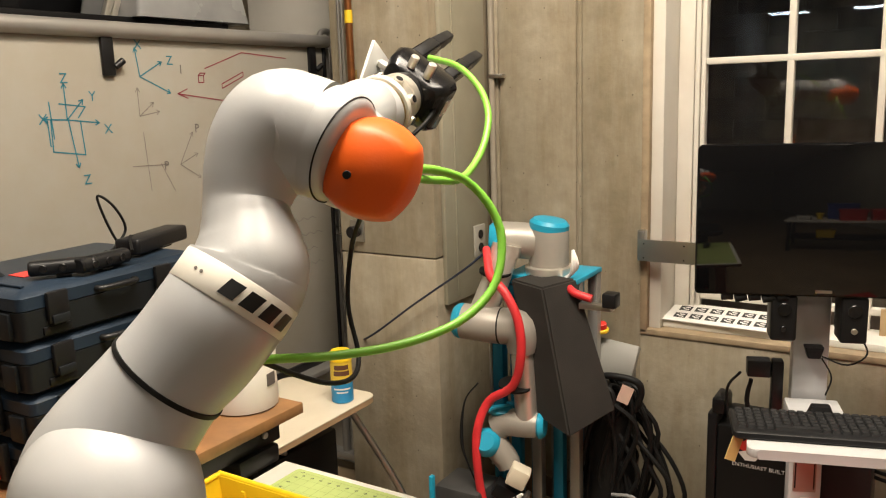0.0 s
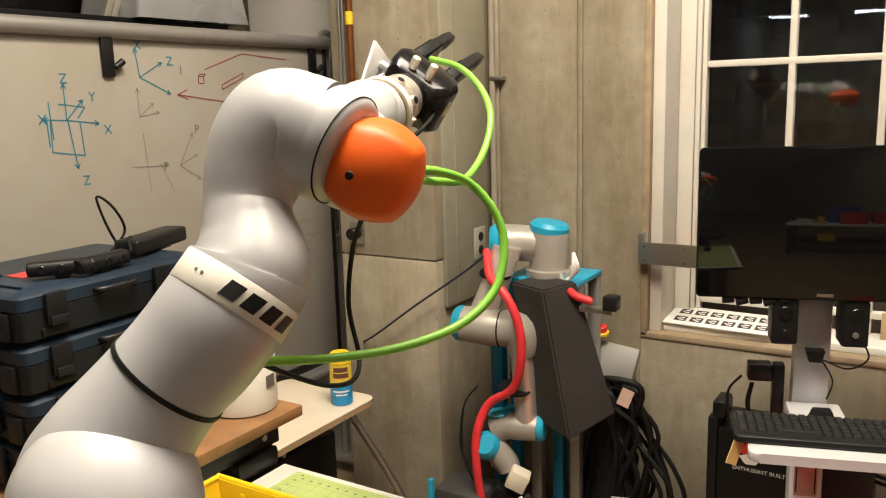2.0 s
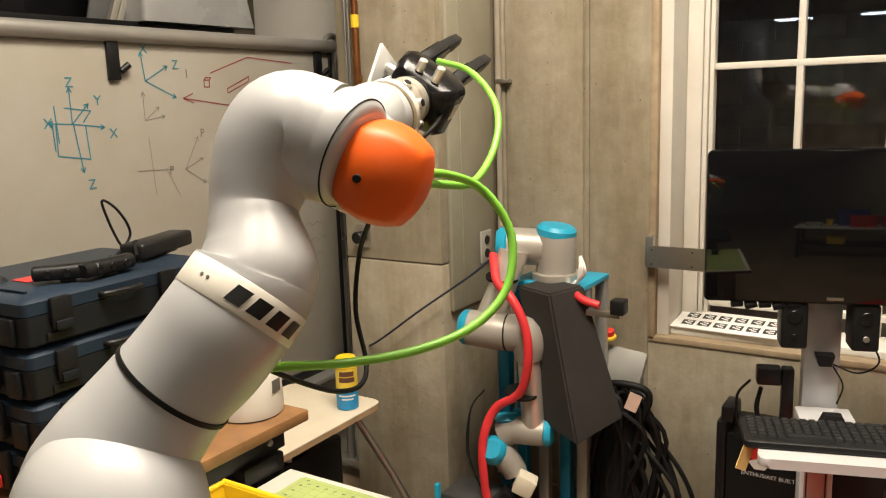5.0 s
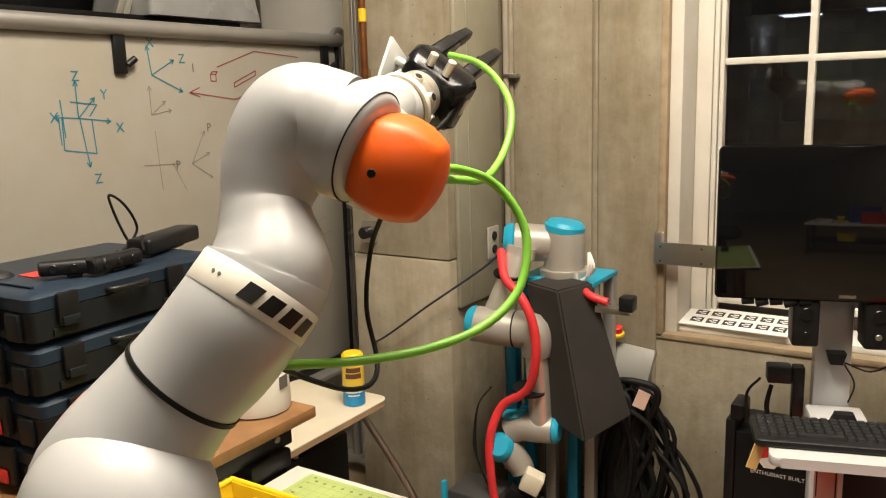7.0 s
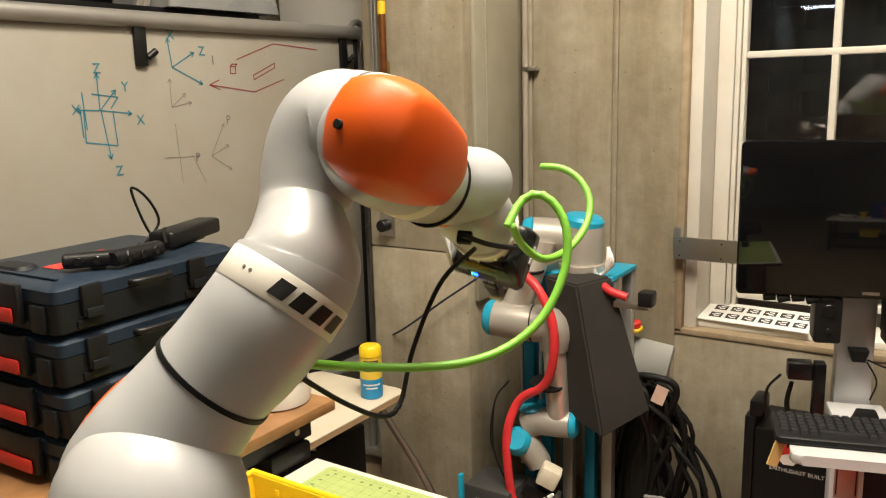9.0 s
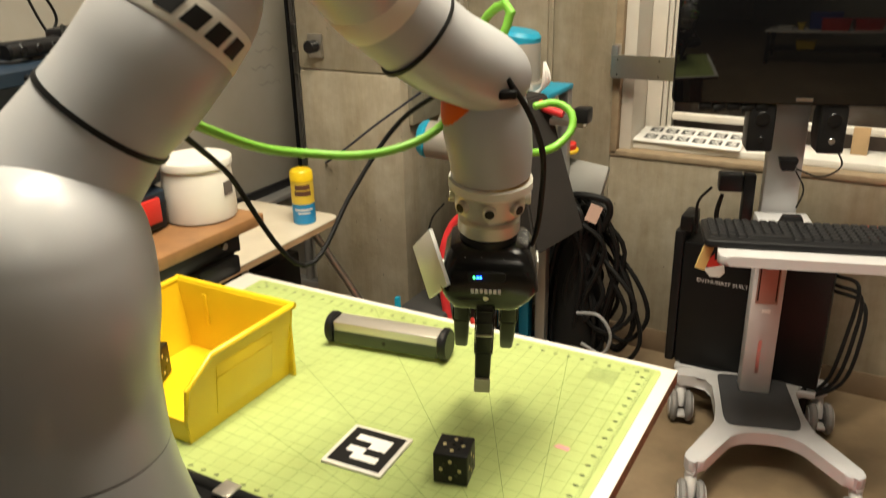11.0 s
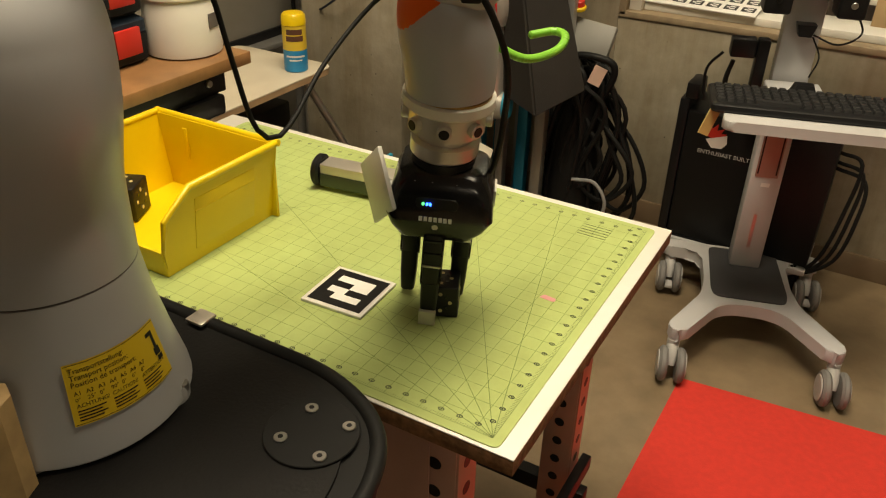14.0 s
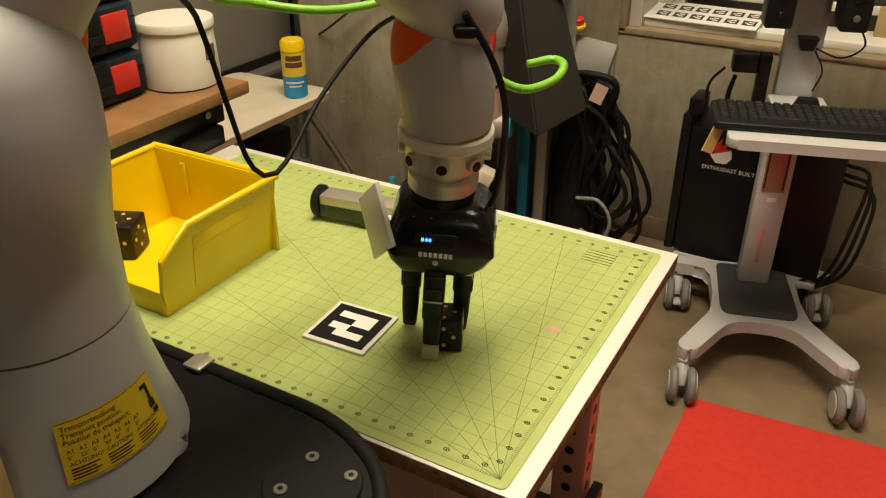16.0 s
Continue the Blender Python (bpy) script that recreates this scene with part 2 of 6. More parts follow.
def sweep(rows, n=6, segs=24, bm=None, cap=True):
    """A tube along rows of (x, y, z, radius), smoothly bent."""
    own = bmesh.new()
    s = spline(rows, n) if n > 1 else [np.array(r, float) for r in rows]
    rings, x = [], None
    for i, r in enumerate(s):
        d = Vector(s[min(i + 1, len(s) - 1)][:3] - s[max(i - 1, 0)][:3])
        d = d.normalized() if d.length > 1e-7 else Vector((0, 0, 1))
        if x is None:
            x = frame_of(d).col[0].copy()
        x = (x - d * x.dot(d)).normalized()
        y = d.cross(x)
        c = Vector(r[:3])
        rad = max(r[3], 0.0004)
        rings.append([own.verts.new(c + (x * math.cos(a) + y * math.sin(a)) * rad) for a in (2 * math.pi * k / segs for k in range(segs))])
    for a, b in zip(rings, rings[1:]):
        for k in range(segs):
            own.faces.new((a[k], a[(k + 1) % segs], b[(k + 1) % segs], b[k]))
    if cap:
        own.faces.new(rings[0][::-1])
        own.faces.new(rings[-1])
    return merge(bm, own)


def cyl(p, q, r1, r2=None, segs=24, bevel=0.0, bm=None):
    """A straight round bar from p to q, with softened rims."""
    p, q = Vector(p), Vector(q)
    r2 = r1 if r2 is None else r2
    d = (q - p).normalized()
    b = bevel or min(r1, r2) * 0.12
    b = min(b, (q - p).length * 0.3)
    rows = [(*p, r1 - b), (*(p + d * b), r1), (*(q - d * b), r2), (*q, r2 - b)]
    return sweep(rows, 1, segs, bm)


def loft(secs, segs=8, bm=None):
    """Rounded rectangles stacked along z: rows of (z, half x, half y, corner radius, shift x, shift y)."""
    own = bmesh.new()
    rings = []
    for z, hx, hy, r, sx, sy in secs:
        ring = []
        for qx, qy, a0 in ((1, 1, 0), (-1, 1, 90), (-1, -1, 180), (1, -1, 270)):
            for k in range(segs + 1):
                a = radians(a0 + 90 * k / segs)
                ring.append(own.verts.new((sx + qx * (hx - r) + r * math.cos(a), sy + qy * (hy - r) + r * math.sin(a), z)))
        rings.append(ring)
    n = len(rings[0])
    for a, b in zip(rings, rings[1:]):
        for k in range(n):
            own.faces.new((a[k], a[(k + 1) % n], b[(k + 1) % n], b[k]))
    own.faces.new(rings[0][::-1])
    own.faces.new(rings[-1])
    return merge(bm, own)


def prism(poly, z0, z1, bevel=0.0, bm=None):
    """A flat plate with the outline poly, from z0 to z1."""
    own = bmesh.new()
    lo = [own.verts.new((x, y, z0)) for x, y in poly]
    hi = [own.verts.new((x, y, z1)) for x, y in poly]
    own.faces.new(lo[::-1])
    own.faces.new(hi)
    n = len(poly)
    for k in range(n):
        own.faces.new((lo[k], lo[(k + 1) % n], hi[(k + 1) % n], hi[k]))
    if bevel:
        bmesh.ops.bevel(own, geom=own.edges[:], offset=bevel, segments=2, affect="EDGES", profile=0.5)
    return merge(bm, own)


def rounded(poly, r, n=5):
    """The outline with rounded corners."""
    out = []
    for i, p in enumerate(poly):
        p = Vector(p)
        a, b = Vector(poly[i - 1]) - p, Vector(poly[(i + 1) % len(poly)]) - p
        k = min(r, a.length / 2, b.length / 2)
        s, e = p + a.normalized() * k, p + b.normalized() * k
        for j in range(n + 1):
            t = j / n
            q = s * (1 - t) ** 2 + p * 2 * t * (1 - t) + e * t * t
            out.append((q.x, q.y))
    return out


def words(text, size, material, parent, m, name="lettering", align="LEFT", bend=None):
    """Lettering of Blender's own font as a flat mesh, at the pose m under parent."""
    cu = bpy.data.curves.new("tmp", "FONT")
    cu.body, cu.size, cu.align_x, cu.extrude, cu.resolution_u = text, size, align, 0.0, 2
    o = bpy.data.objects.new("tmp", cu)
    me = bpy.data.meshes.new_from_object(o)
    bpy.data.objects.remove(o)
    bpy.data.curves.remove(cu)
    me.name = name
    me.materials.clear()
    me.materials.append(material)
    if bend:
        for v in me.vertices:
            v.co = bend(v.co)
    ob = new(name, me)
    ob.parent = parent
    ob.matrix_basis = m
    return ob


def strokes(name, lines, width, material, parent, m, label=""):
    """Flat pen strokes: each line a row of (x, y), a little above the local plane."""
    bm = bmesh.new()
    for ln in lines:
        for (ax, ay), (bx, by) in zip(ln, ln[1:]):
            d = Vector((bx - ax, by - ay))
            if d.length < 1e-5:
                continue
            n = Vector((-d.y, d.x)).normalized() * width / 2
            e = d.normalized() * width * 0.3
            p = [(ax - e.x + n.x, ay - e.y + n.y), (ax - e.x - n.x, ay - e.y - n.y), (bx + e.x - n.x, by + e.y - n.y), (bx + e.x + n.x, by + e.y + n.y)]
            bm.faces.new([bm.verts.new((x, y, 0)) for x, y in p])
    ob = part(name, bm, material, parent, label, smooth=False)
    ob.matrix_basis = m
    return ob


# ---- the room ----
WY = 2.05          # face of the window wall
CX, CY = -1.154, 1.625   # right side and front of the column
struct("floor", box((-3.2, -13.6, -0.1), (4.2, WY + 0.02, 0.0)), FLOOR, "worn brown sealed concrete floor")
struct("ceiling", box((-3.2, -13.6, CEIL), (4.2, WY + 0.3, CEIL + 0.1)), PLASTER, "plain pale ceiling")
struct("wall_left", box((-3.2, -13.6, 0), (-3.1, WY + 0.3, CEIL)), PLASTER, "plain pale painted wall")
struct("wall_right", box((4.1, -13.6, 0), (4.2, WY + 0.3, CEIL)), DIM, "plain pale painted wall")
struct("wall_back", box((-3.2, -13.7, 0), (4.2, -13.6, CEIL)), DIM, "plain pale painted wall")
bm = box((-3.1, WY, 0), (CX - 0.02, WY + 0.28, CEIL), 0.003)
for x0, x1 in ((CX - 0.02, -1.118), (-1.110, -0.803), (-0.797, -0.783), (-0.777, -0.555)):   # board-formed panels with open joints
    box((x0, WY + (0.004 if x1 - x0 < 0.05 else 0), 0), (x1, WY + 0.28, CEIL), 0.003, bm=bm)
box((-1.16, WY + 0.012, 0), (-0.56, WY + 0.27, CEIL - 0.01), bm=bm)
box((-0.555, WY, 0), (1.10, WY + 0.28, 0.735), 0.003, bm=bm)
box((-0.555, WY, 2.62), (1.10, WY + 0.28, CEIL), 0.003, bm=bm)
box((1.10, WY, 0), (4.1, WY + 0.28, CEIL), 0.003, bm=bm)
struct("wall_window", bm, CONC, "stained board-formed concrete wall with vertical joints")
bm = box((-1.575, CY, 1.038), (CX, WY, CEIL), 0.006)
box((-1.575, CY, 0), (CX, WY, 1.034), 0.006, bm=bm)
struct("column", bm, CONC, "rough concrete column with a pour joint")
struct("baseboard", box((-1.1, WY - 0.012, 0), (4.1, WY, 0.085), 0.003), mat("brown_skirting", (0.20, 0.14, 0.085), 0.6, var=0.1), "low brown skirting strip")
# tan chamfered edges of the opening
bm = box((-0.556, WY - 0.006, 0.735), (-0.530, WY + 0.14, 2.62), 0.003)
box((-0.556, WY - 0.006, 0.728), (1.10, WY + 0.10, 0.750), 0.004, bm=bm)
struct("trim", bm, TAN, "raw tan edging round the window opening")

win = new("window_1", link_mesh("window_1", box((-0.53, WY + 0.235, 2.545), (1.10, WY + 0.275, 2.62), 0.003), WPAINT))
tagged(win, "white painted multi-pane window, dark outside", "window", kind="structure")
PX, PZ = 0.2755, 0.425
part("casing", box((-0.530, WY + 0.02, 0.75), (-0.487, WY + 0.235, 2.62), 0.004), WPAINT, win)
bm = box((-0.487, WY + 0.185, 0.775), (-0.432, WY + 0.235, 2.62), 0.004)
box((-0.430, WY + 0.190, 0.775), (-0.414, WY + 0.235, 2.62), 0.003, bm=bm)
box((-0.412, WY + 0.200, 0.775), (-0.396, WY + 0.245, 2.62), 0.004, bm=bm)
part("window_frame", bm, WPAINT, win)
part("window_sill", box((-0.487, WY + 0.05, 0.750), (1.10, WY + 0.235, 0.775), 0.004), WHITE, win)
for i in range(1, 6):
    x = -0.394 + i * PX
    part("muntin", box((x - 0.0115, WY + 0.205, 0.775), (x + 0.0115, WY + 0.245, 2.545), 0.004), WPAINT, win)
for k in range(5):
    z = 0.84 + k * PZ
    part("muntin", box((-0.396, WY + 0.2045, z - 0.0115), (1.10, WY + 0.2455, z + 0.0115), 0.004), WPAINT, win)
for i in range(6):
    for k in range(4):
        x, z = -0.394 + i * PX, 0.84 + k * PZ
        ob = part("pane", box((x + 0.010, WY + 0.222, z + 0.010), (min(x + PX, 1.1) - 0.010, WY + 0.226, z + PZ - 0.010)), PANE, win)
        ob.visible_shadow = False
out = new("backdrop", link_mesh("backdrop", box((-3.0, WY + 3.2, -1.0), (4.0, WY + 3.3, 4.5)), NIGHT))
tagged(out, "dark brick courtyard wall at night", "backdrop", kind="structure")
sheet = part("courtyard_ground", box((-3.0, WY + 0.35, -1.05), (4.0, WY + 3.2, -1.0)), NIGHT, out)
for k in range(20):
    for i in range(13):
        x = -2.6 + i * 0.42 + (0.21 if k % 2 else 0)
        b = part("brick", box((x, WY + 3.185, 0.4 + k * 0.14), (x + 0.40, WY + 3.21, 0.52 + k * 0.14)), NIGHT, out, smooth=False) if (i == 0 and k == 0) else None
        if b:
            first_brick = b
        else:
            o = new("brick", first_brick.data)
            o.parent, o.location = out, (i * 0.42 + (0.21 if k % 2 else 0), 0, k * 0.14)

# housings above the lamps, the three added fill lamps too; all out of view
for lx, ly, lw in LAMPS:
    t = thing("lamp_housing", pose(lx, ly, CEIL), "long linear light housing added above each lamp, lit warm white", "ceiling light", "ceiling lights")
    part("housing", box((-0.28, -0.62, -0.08), (0.28, 0.62, 0.0), 0.004), WHITE, t)
    part("diffuser", box((-0.25, -0.6, -0.090), (0.25, 0.6, -0.0805)), TUBEGL, t)


STRIP = mat("bright_led_strip", (0.85, 0.95, 1.0), 0.5, emit=14.0)
for hx in (-2.45, -0.95):
    t = thing("hanging_light", pose(hx, -12.3, 2.96), "hanging light fitting with two bright strips", "ceiling light", "hanging lights at the far end")
    part("tray", box((-0.36, -0.22, 0.022), (0.36, 0.22, 0.06), 0.006), WHITE, t)
    for y in (-0.16, 0.16):
        part("strip", box((-0.34, y - 0.05, 0.0), (0.34, y + 0.05, 0.0215), 0.004), STRIP, t)
    for x in (-0.3, 0.3):
        part("hanger", cyl((x, 0, 0.06), (x, 0, CEIL - 2.961), 0.006, segs=8), STEEL, t)

# ---- pipe, outlet and shaded side sheet at the column ----
def pipe_run(x, y):
    t = thing("copper_pipe", pose(x, y, 0), "copper pipe with brass valve and yellow tape on the column", "pipe")
    part("tube", cyl((0, 0, 1.63), (0, 0, CEIL - 0.01), 0.013), COPPER, t)
    part("tape_wrap", cyl((0, 0, 1.86), (0, 0, 1.905), 0.0145), YPAINT, t)
    part("valve", cyl((-0.035, 0, 1.63), (0.045, 0, 1.63), 0.012, segs=16), BRASS, t)
    part("lever", box((0.030, -0.02, 1.60), (0.036, -0.012, 1.70), 0.002), BRASS, t)
    for dx in (-0.045, -0.03):
        part("conduit", cyl((dx, 0.0, 1.45), (dx, 0.0, CEIL - 0.01), 0.006, segs=12), STEEL, t)


pipe_run(-1.462, CY - 0.03)
# added sheet: its colour holds the column side's shade, its seam the raceway
t = thing("column_side_sheet", pose(CX, 1.745, 0), "tall grey-green sheet for the shaded column side and its raceway", "panel")
part("sheet", box((0.0005, -0.075, 0.86), (0.018, 0.235, 3.05), 0.004), mat("shaded_column_side", (0.36, 0.345, 0.27), 0.5, 0.1, var=0.05, stain=0.12), t)
part("seam_strip", box((0.018, -0.004, 0.88), (0.022, 0.004, 3.03), 0.001), mat("shaded_column_side", (0, 0, 0)), t)
t = thing("wall_outlet", pose(CX + 0.018, 1.90, 1.06), "grey double electrical outlet", "outlet")
part("plate", box((0.0, -0.04, -0.06), (0.010, 0.04, 0.06), 0.004), mat("outlet_grey", (0.38, 0.36, 0.31), 0.5), t)
for dz in (-0.025, 0.025):
    part("socket", cyl((0.009, 0, dz), (0.014, 0, dz), 0.017, segs=16), BLACK, t)
t = thing("conduit", pose(-1.135, WY - 0.02, 0), "thin vertical steel conduit with a clip", "conduit")
part("tube", cyl((0, 0, 0.02), (0, 0, CEIL - 0.01), 0.012, segs=14), mat("painted_conduit", (0.33, 0.29, 0.23), 0.6, var=0.1), t)
part("clip", box((-0.006, -0.014, 1.66), (0.05, 0.018, 1.675), 0.002), STEEL, t)
t = thing("wall_bracket", pose(-1.50, CY, 0), "steel wall-mounted coupling with black knob", "bracket")
part("plate", box((-0.02, -0.012, 1.08), (0.04, 0.0, 1.16), 0.003), STEEL, t)
part("knob", cyl((0.01, -0.012, 1.12), (0.01, -0.05, 1.12), 0.022, segs=18), BLACK, t)

# ---- whiteboard on a stand ----
BX = -1.75
wb = thing("whiteboard", pose(BX, 0.55, 0), "large scuffed whiteboard on a rolling stand with marker sketches", "whiteboard")
part("board", box((-0.02, -1.22, 0.585), (0.0, 1.235, 1.80), 0.002), WBOARD, wb)
part("top_rail", cyl((0.006, -1.24, 1.822), (0.006, 1.26, 1.822), 0.024), ALU, wb)
part("bottom_frame", box((-0.022, -1.23, 0.555), (0.012, 1.245, 0.587), 0.003), BLACK, wb)
part("marker_tray", box((0.0, -0.9, 0.535), (0.07, 1.2, 0.556), 0.004), ALU, wb)
part("side_frame", box((-0.022, 1.235, 0.56), (0.010, 1.247, 1.80), 0.002), BLACK, wb)
part("post", cyl((-0.03, 1.285, 0.10), (-0.03, 1.285, 1.80), 0.018, segs=16), ALU, wb)
part("post", cyl((-0.03, 1.335, 0.60), (-0.03, 1.335, 1.79), 0.012, segs=16), STEEL, wb)
part("hoop", sweep([(-0.03, 1.25, 1.835, 0.012), (-0.03, 1.28, 1.865, 0.012), (-0.03, 1.32, 1.86, 0.012), (-0.03, 1.335, 1.80, 0.012), (-0.03, 1.335, 1.60, 0.012)], 6, 12), ALU, wb)
for z in (1.13, 1.02):
    part("hinge_latch", box((-0.01, 1.262, z - 0.04), (0.02, 1.30, z + 0.04), 0.005), STEEL, wb)
    part("latch_knob", cyl((0.02, 1.281, z), (0.034, 1.281, z), 0.012, segs=14), BLACK, wb)
part("foot", box((-0.32, 1.26, 0.07), (0.32, 1.31, 0.10), 0.006), ALU, wb)
for y, z in ((0.267, 1.765), (1.165, 1.765)):
    part("clip", box((0.001, y - 0.02, z - 0.075), (0.014, y + 0.02, z + 0.045), 0.004), BLACK, wb)
    part("clip_hook", cyl((0.012, y + 0.02, z - 0.05), (0.02, y + 0.045, z - 0.03), 0.010, segs=12), BLACK, wb)


def wbp(y, z):
    return (y - 0.55, z)


WBM = Matrix.Translation((0.0012, 0, 0)) @ pose(0, 0, 0, 90, 0, 90)
def arrow(a, b, h=0.012):
    d = Vector((b[0] - a[0], b[1] - a[1])).normalized()
    n = Vector((-d.y, d.x))
    e = Vector(b)
    return [[a, b], [tuple(e - d * h + n * h * 0.6), b, tuple(e - d * h - n * h * 0.6)]]


teal, dark, maroon = [], [], []
o = wbp(0.671, 1.569)
teal += arrow(o, (o[0], o[1] + 0.10)) + arrow(o, (o[0] + 0.10, o[1] - 0.012)) + arrow(o, (o[0] + 0.055, o[1] + 0.055)) + arrow(o, (o[0] - 0.07, o[1] + 0.004)) + arrow((o[0] + 0.003, o[1]), (o[0] + 0.02, o[1] - 0.135))
teal += [[(o[0] - 0.05, o[1]), (o[0] - 0.052, o[1] - 0.085), (o[0] + 0.045, o[1] - 0.10), (o[0] + 0.04, o[1] - 0.004)], [(o[0] - 0.05, o[1] + 0.05), (o[0] - 0.045, o[1] - 0.05)], [(o[0] - 0.06, o[1] + 0.0), (o[0] - 0.058, o[1] - 0.07)],
         [(o[0] - 0.02, o[1] + 0.045), (o[0] + 0.06, o[1] + 0.035), (o[0] + 0.035, o[1] + 0.005)]]
p = wbp(0.927, 1.688)
teal += arrow(p, (p[0] - 0.01, p[1] + 0.085)) + arrow(p, (p[0] + 0.085, p[1] + 0.045)) + arrow(p, (p[0] + 0.11, p[1] - 0.05))
p = wbp(0.913, 1.57)
dark += arrow(p, (p[0], p[1] + 0.085)) + arrow(p, (p[0] + 0.075, p[1] + 0.012)) + arrow(p, (p[0] + 0.055, p[1] + 0.04))
p = wbp(0.90, 1.421)
dark += arrow((p[0] - 0.03, p[1]), (p[0] + 0.10, p[1] - 0.005)) + [[(p[0] + 0.03, p[1] - 0.08), (p[0] + 0.02, p[1] + 0.10)], [(p[0] + 0.075, p[1]), (p[0] + 0.12, p[1] - 0.09)]]
p = wbp(1.05, 1.412)
dark += arrow(p, (p[0] + 0.075, p[1] + 0.03)) + arrow(p, (p[0] + 0.06, p[1] + 0.10)) + arrow(p, (p[0] + 0.08, p[1] - 0.05))
p = wbp(1.155, 1.67)
maroon += [[(p[0], p[1]), (p[0] + 0.022, p[1]), (p[0] + 0.022, p[1] + 0.022), (p[0], p[1] + 0.022), (p[0], p[1])], [(p[0], p[1] + 0.022), (p[0] + 0.008, p[1] + 0.03), (p[0] + 0.03, p[1] + 0.03), (p[0] + 0.022, p[1] + 0.022)],
           [(p[0] + 0.10, p[1] - 0.02), (p[0] + 0.20, p[1] + 0.02), (p[0] + 0.20, p[1] + 0.035), (p[0] + 0.10, p[1] - 0.005), (p[0] + 0.10, p[1] - 0.02)], [(p[0] + 0.03, p[1] + 0.045), (p[0] + 0.20, p[1] + 0.10), (p[0] + 0.42, p[1] + 0.085)],
           [(p[0] - 0.05, p[1] - 0.05), (p[0] - 0.09, p[1] - 0.035), (p[0] - 0.05, p[1] - 0.02)], [(p[0] - 0.09, p[1] - 0.035), (p[0] + 0.10, p[1] - 0.06), (p[0] + 0.24, p[1] - 0.02)]]
dark += [[(1.05 + 0.03 * math.cos(a), 0.82 + 0.02 * math.sin(a)) for a in (k * 0.5 for k in range(13))]]
for k in range(4):
    y0 = 1.02 + 0.03 * (k % 2)
    dark += [[(y0 + j * 0.024, 0.60 - k * 0.06 + 0.006 * (-1) ** j) for j in range(6)]]
for ln in teal:
    strokes("marker_stroke", [ln], 0.0036, TEAL, wb, WBM)
for ln in dark:
    strokes("marker_stroke", [[(x, z + (0.55 if 0.3 < z < 0.9 and x > 1.0 else 0)) for x, z in ln]], 0.0019, DINK, wb, WBM)
for ln in maroon:
    strokes("marker_stroke", [ln], 0.0032, MAROON, wb, WBM)
for ch, y, z, mm in (("Z", 0.66, 1.69, TEAL), ("Y", 0.745, 1.64, TEAL), ("X", 0.585, 1.58, TEAL), ("X", 0.785, 1.545, TEAL), ("Z", 0.70, 1.405, TEAL), ("X", 0.915, 1.79, TEAL), ("Z", 1.03, 1.745, TEAL), ("P", 0.985, 1.42, DINK), ("P", 1.12, 1.53, DINK), ("1", 1.075, 1.718, DINK)):
    words(ch, 0.04, mm, wb, Matrix.Translation((0.0014, y - 0.55, z - 0.02)) @ pose(0, 0, 0, 90, 0, 90), "marker_letter")

# ---- clutter behind the whiteboard ----
t = thing("storage_rack", pose(-2.45, 1.15, 0), "black metal storage rack behind the whiteboard", "rack")
for y in (-1.4, 0.55):
    for x in (-0.25, 0.2):
        part("upright", box((x - 0.02, y - 0.02, 0), (x + 0.02, y + 0.02, 2.9), 0.003), BLACK, t)
part("shelf", box((-0.28, -1.45, 1.88), (0.24, 0.6, 1.92), 0.004), BLACK, t)
part("shelf", box((-0.28, -1.45, 2.45), (0.24, 0.6, 2.49), 0.004), BLACK, t)
part("back_sheet", box((-0.29, -1.45, 1.3), (-0.275, 0.6, 2.9), 0.002), BLACK, t)
t = thing("plastic_sheet", pose(-2.35, 1.55, 1.92), "crumpled silver-grey plastic dust sheet over equipment", "sheet")
rng = random.Random(4)
bm = loft([(0.0, 0.19, 0.27, 0.03, 0, 0), (0.12, 0.18, 0.26, 0.04, 0.01, 0.0), (0.28, 0.17, 0.23, 0.05, 0, 0.01), (0.46, 0.15, 0.19, 0.06, 0.0, 0.03), (0.5, 0.12, 0.15, 0.06, 0, 0.03)], 10)
for v in bm.verts:
    w = noise.noise(v.co * 9) * 0.03 + noise.noise(v.co * 22) * 0.012
    v.co += Vector((v.co.x, v.co.y, 0)).normalized() * w if v.co.z < 0.49 else Vector((0, 0, w))
part("drape", bm, GCOVER, t)
for k, dy in enumerate((0.0, 0.03)):
    t = thing("aluminium_profile", pose(-2.28, 1.22 + dy, 1.92, 0, 0, 0), "short bright aluminium profile leaning on the rack", "profile", "profiles on the rack")
    part("bar", moved(box((-0.012, -0.012, 0), (0.012, 0.012, 0.42), 0.002), pose(0, 0, 0, -22, 0, 0)), SILVER, t)
t = thing("white_panel", pose(-1.95, 1.93, 0), "white painted board standing beside the column", "panel")
part("sheet", box((-0.30, -0.02, 0.0), (0.34, 0.0, 2.9), 0.003), PLASTER, t)
t = thing("rack_box", pose(-2.45, 0.5, 1.92), "black equipment case on the rack", "case")
part("body", box((-0.2, -0.45, 0), (0.15, 0.42, 0.3), 0.02), BLACK, t)
part("catch", box((0.15, 0.36, 0.16), (0.165, 0.40, 0.24), 0.004), STEEL, t)

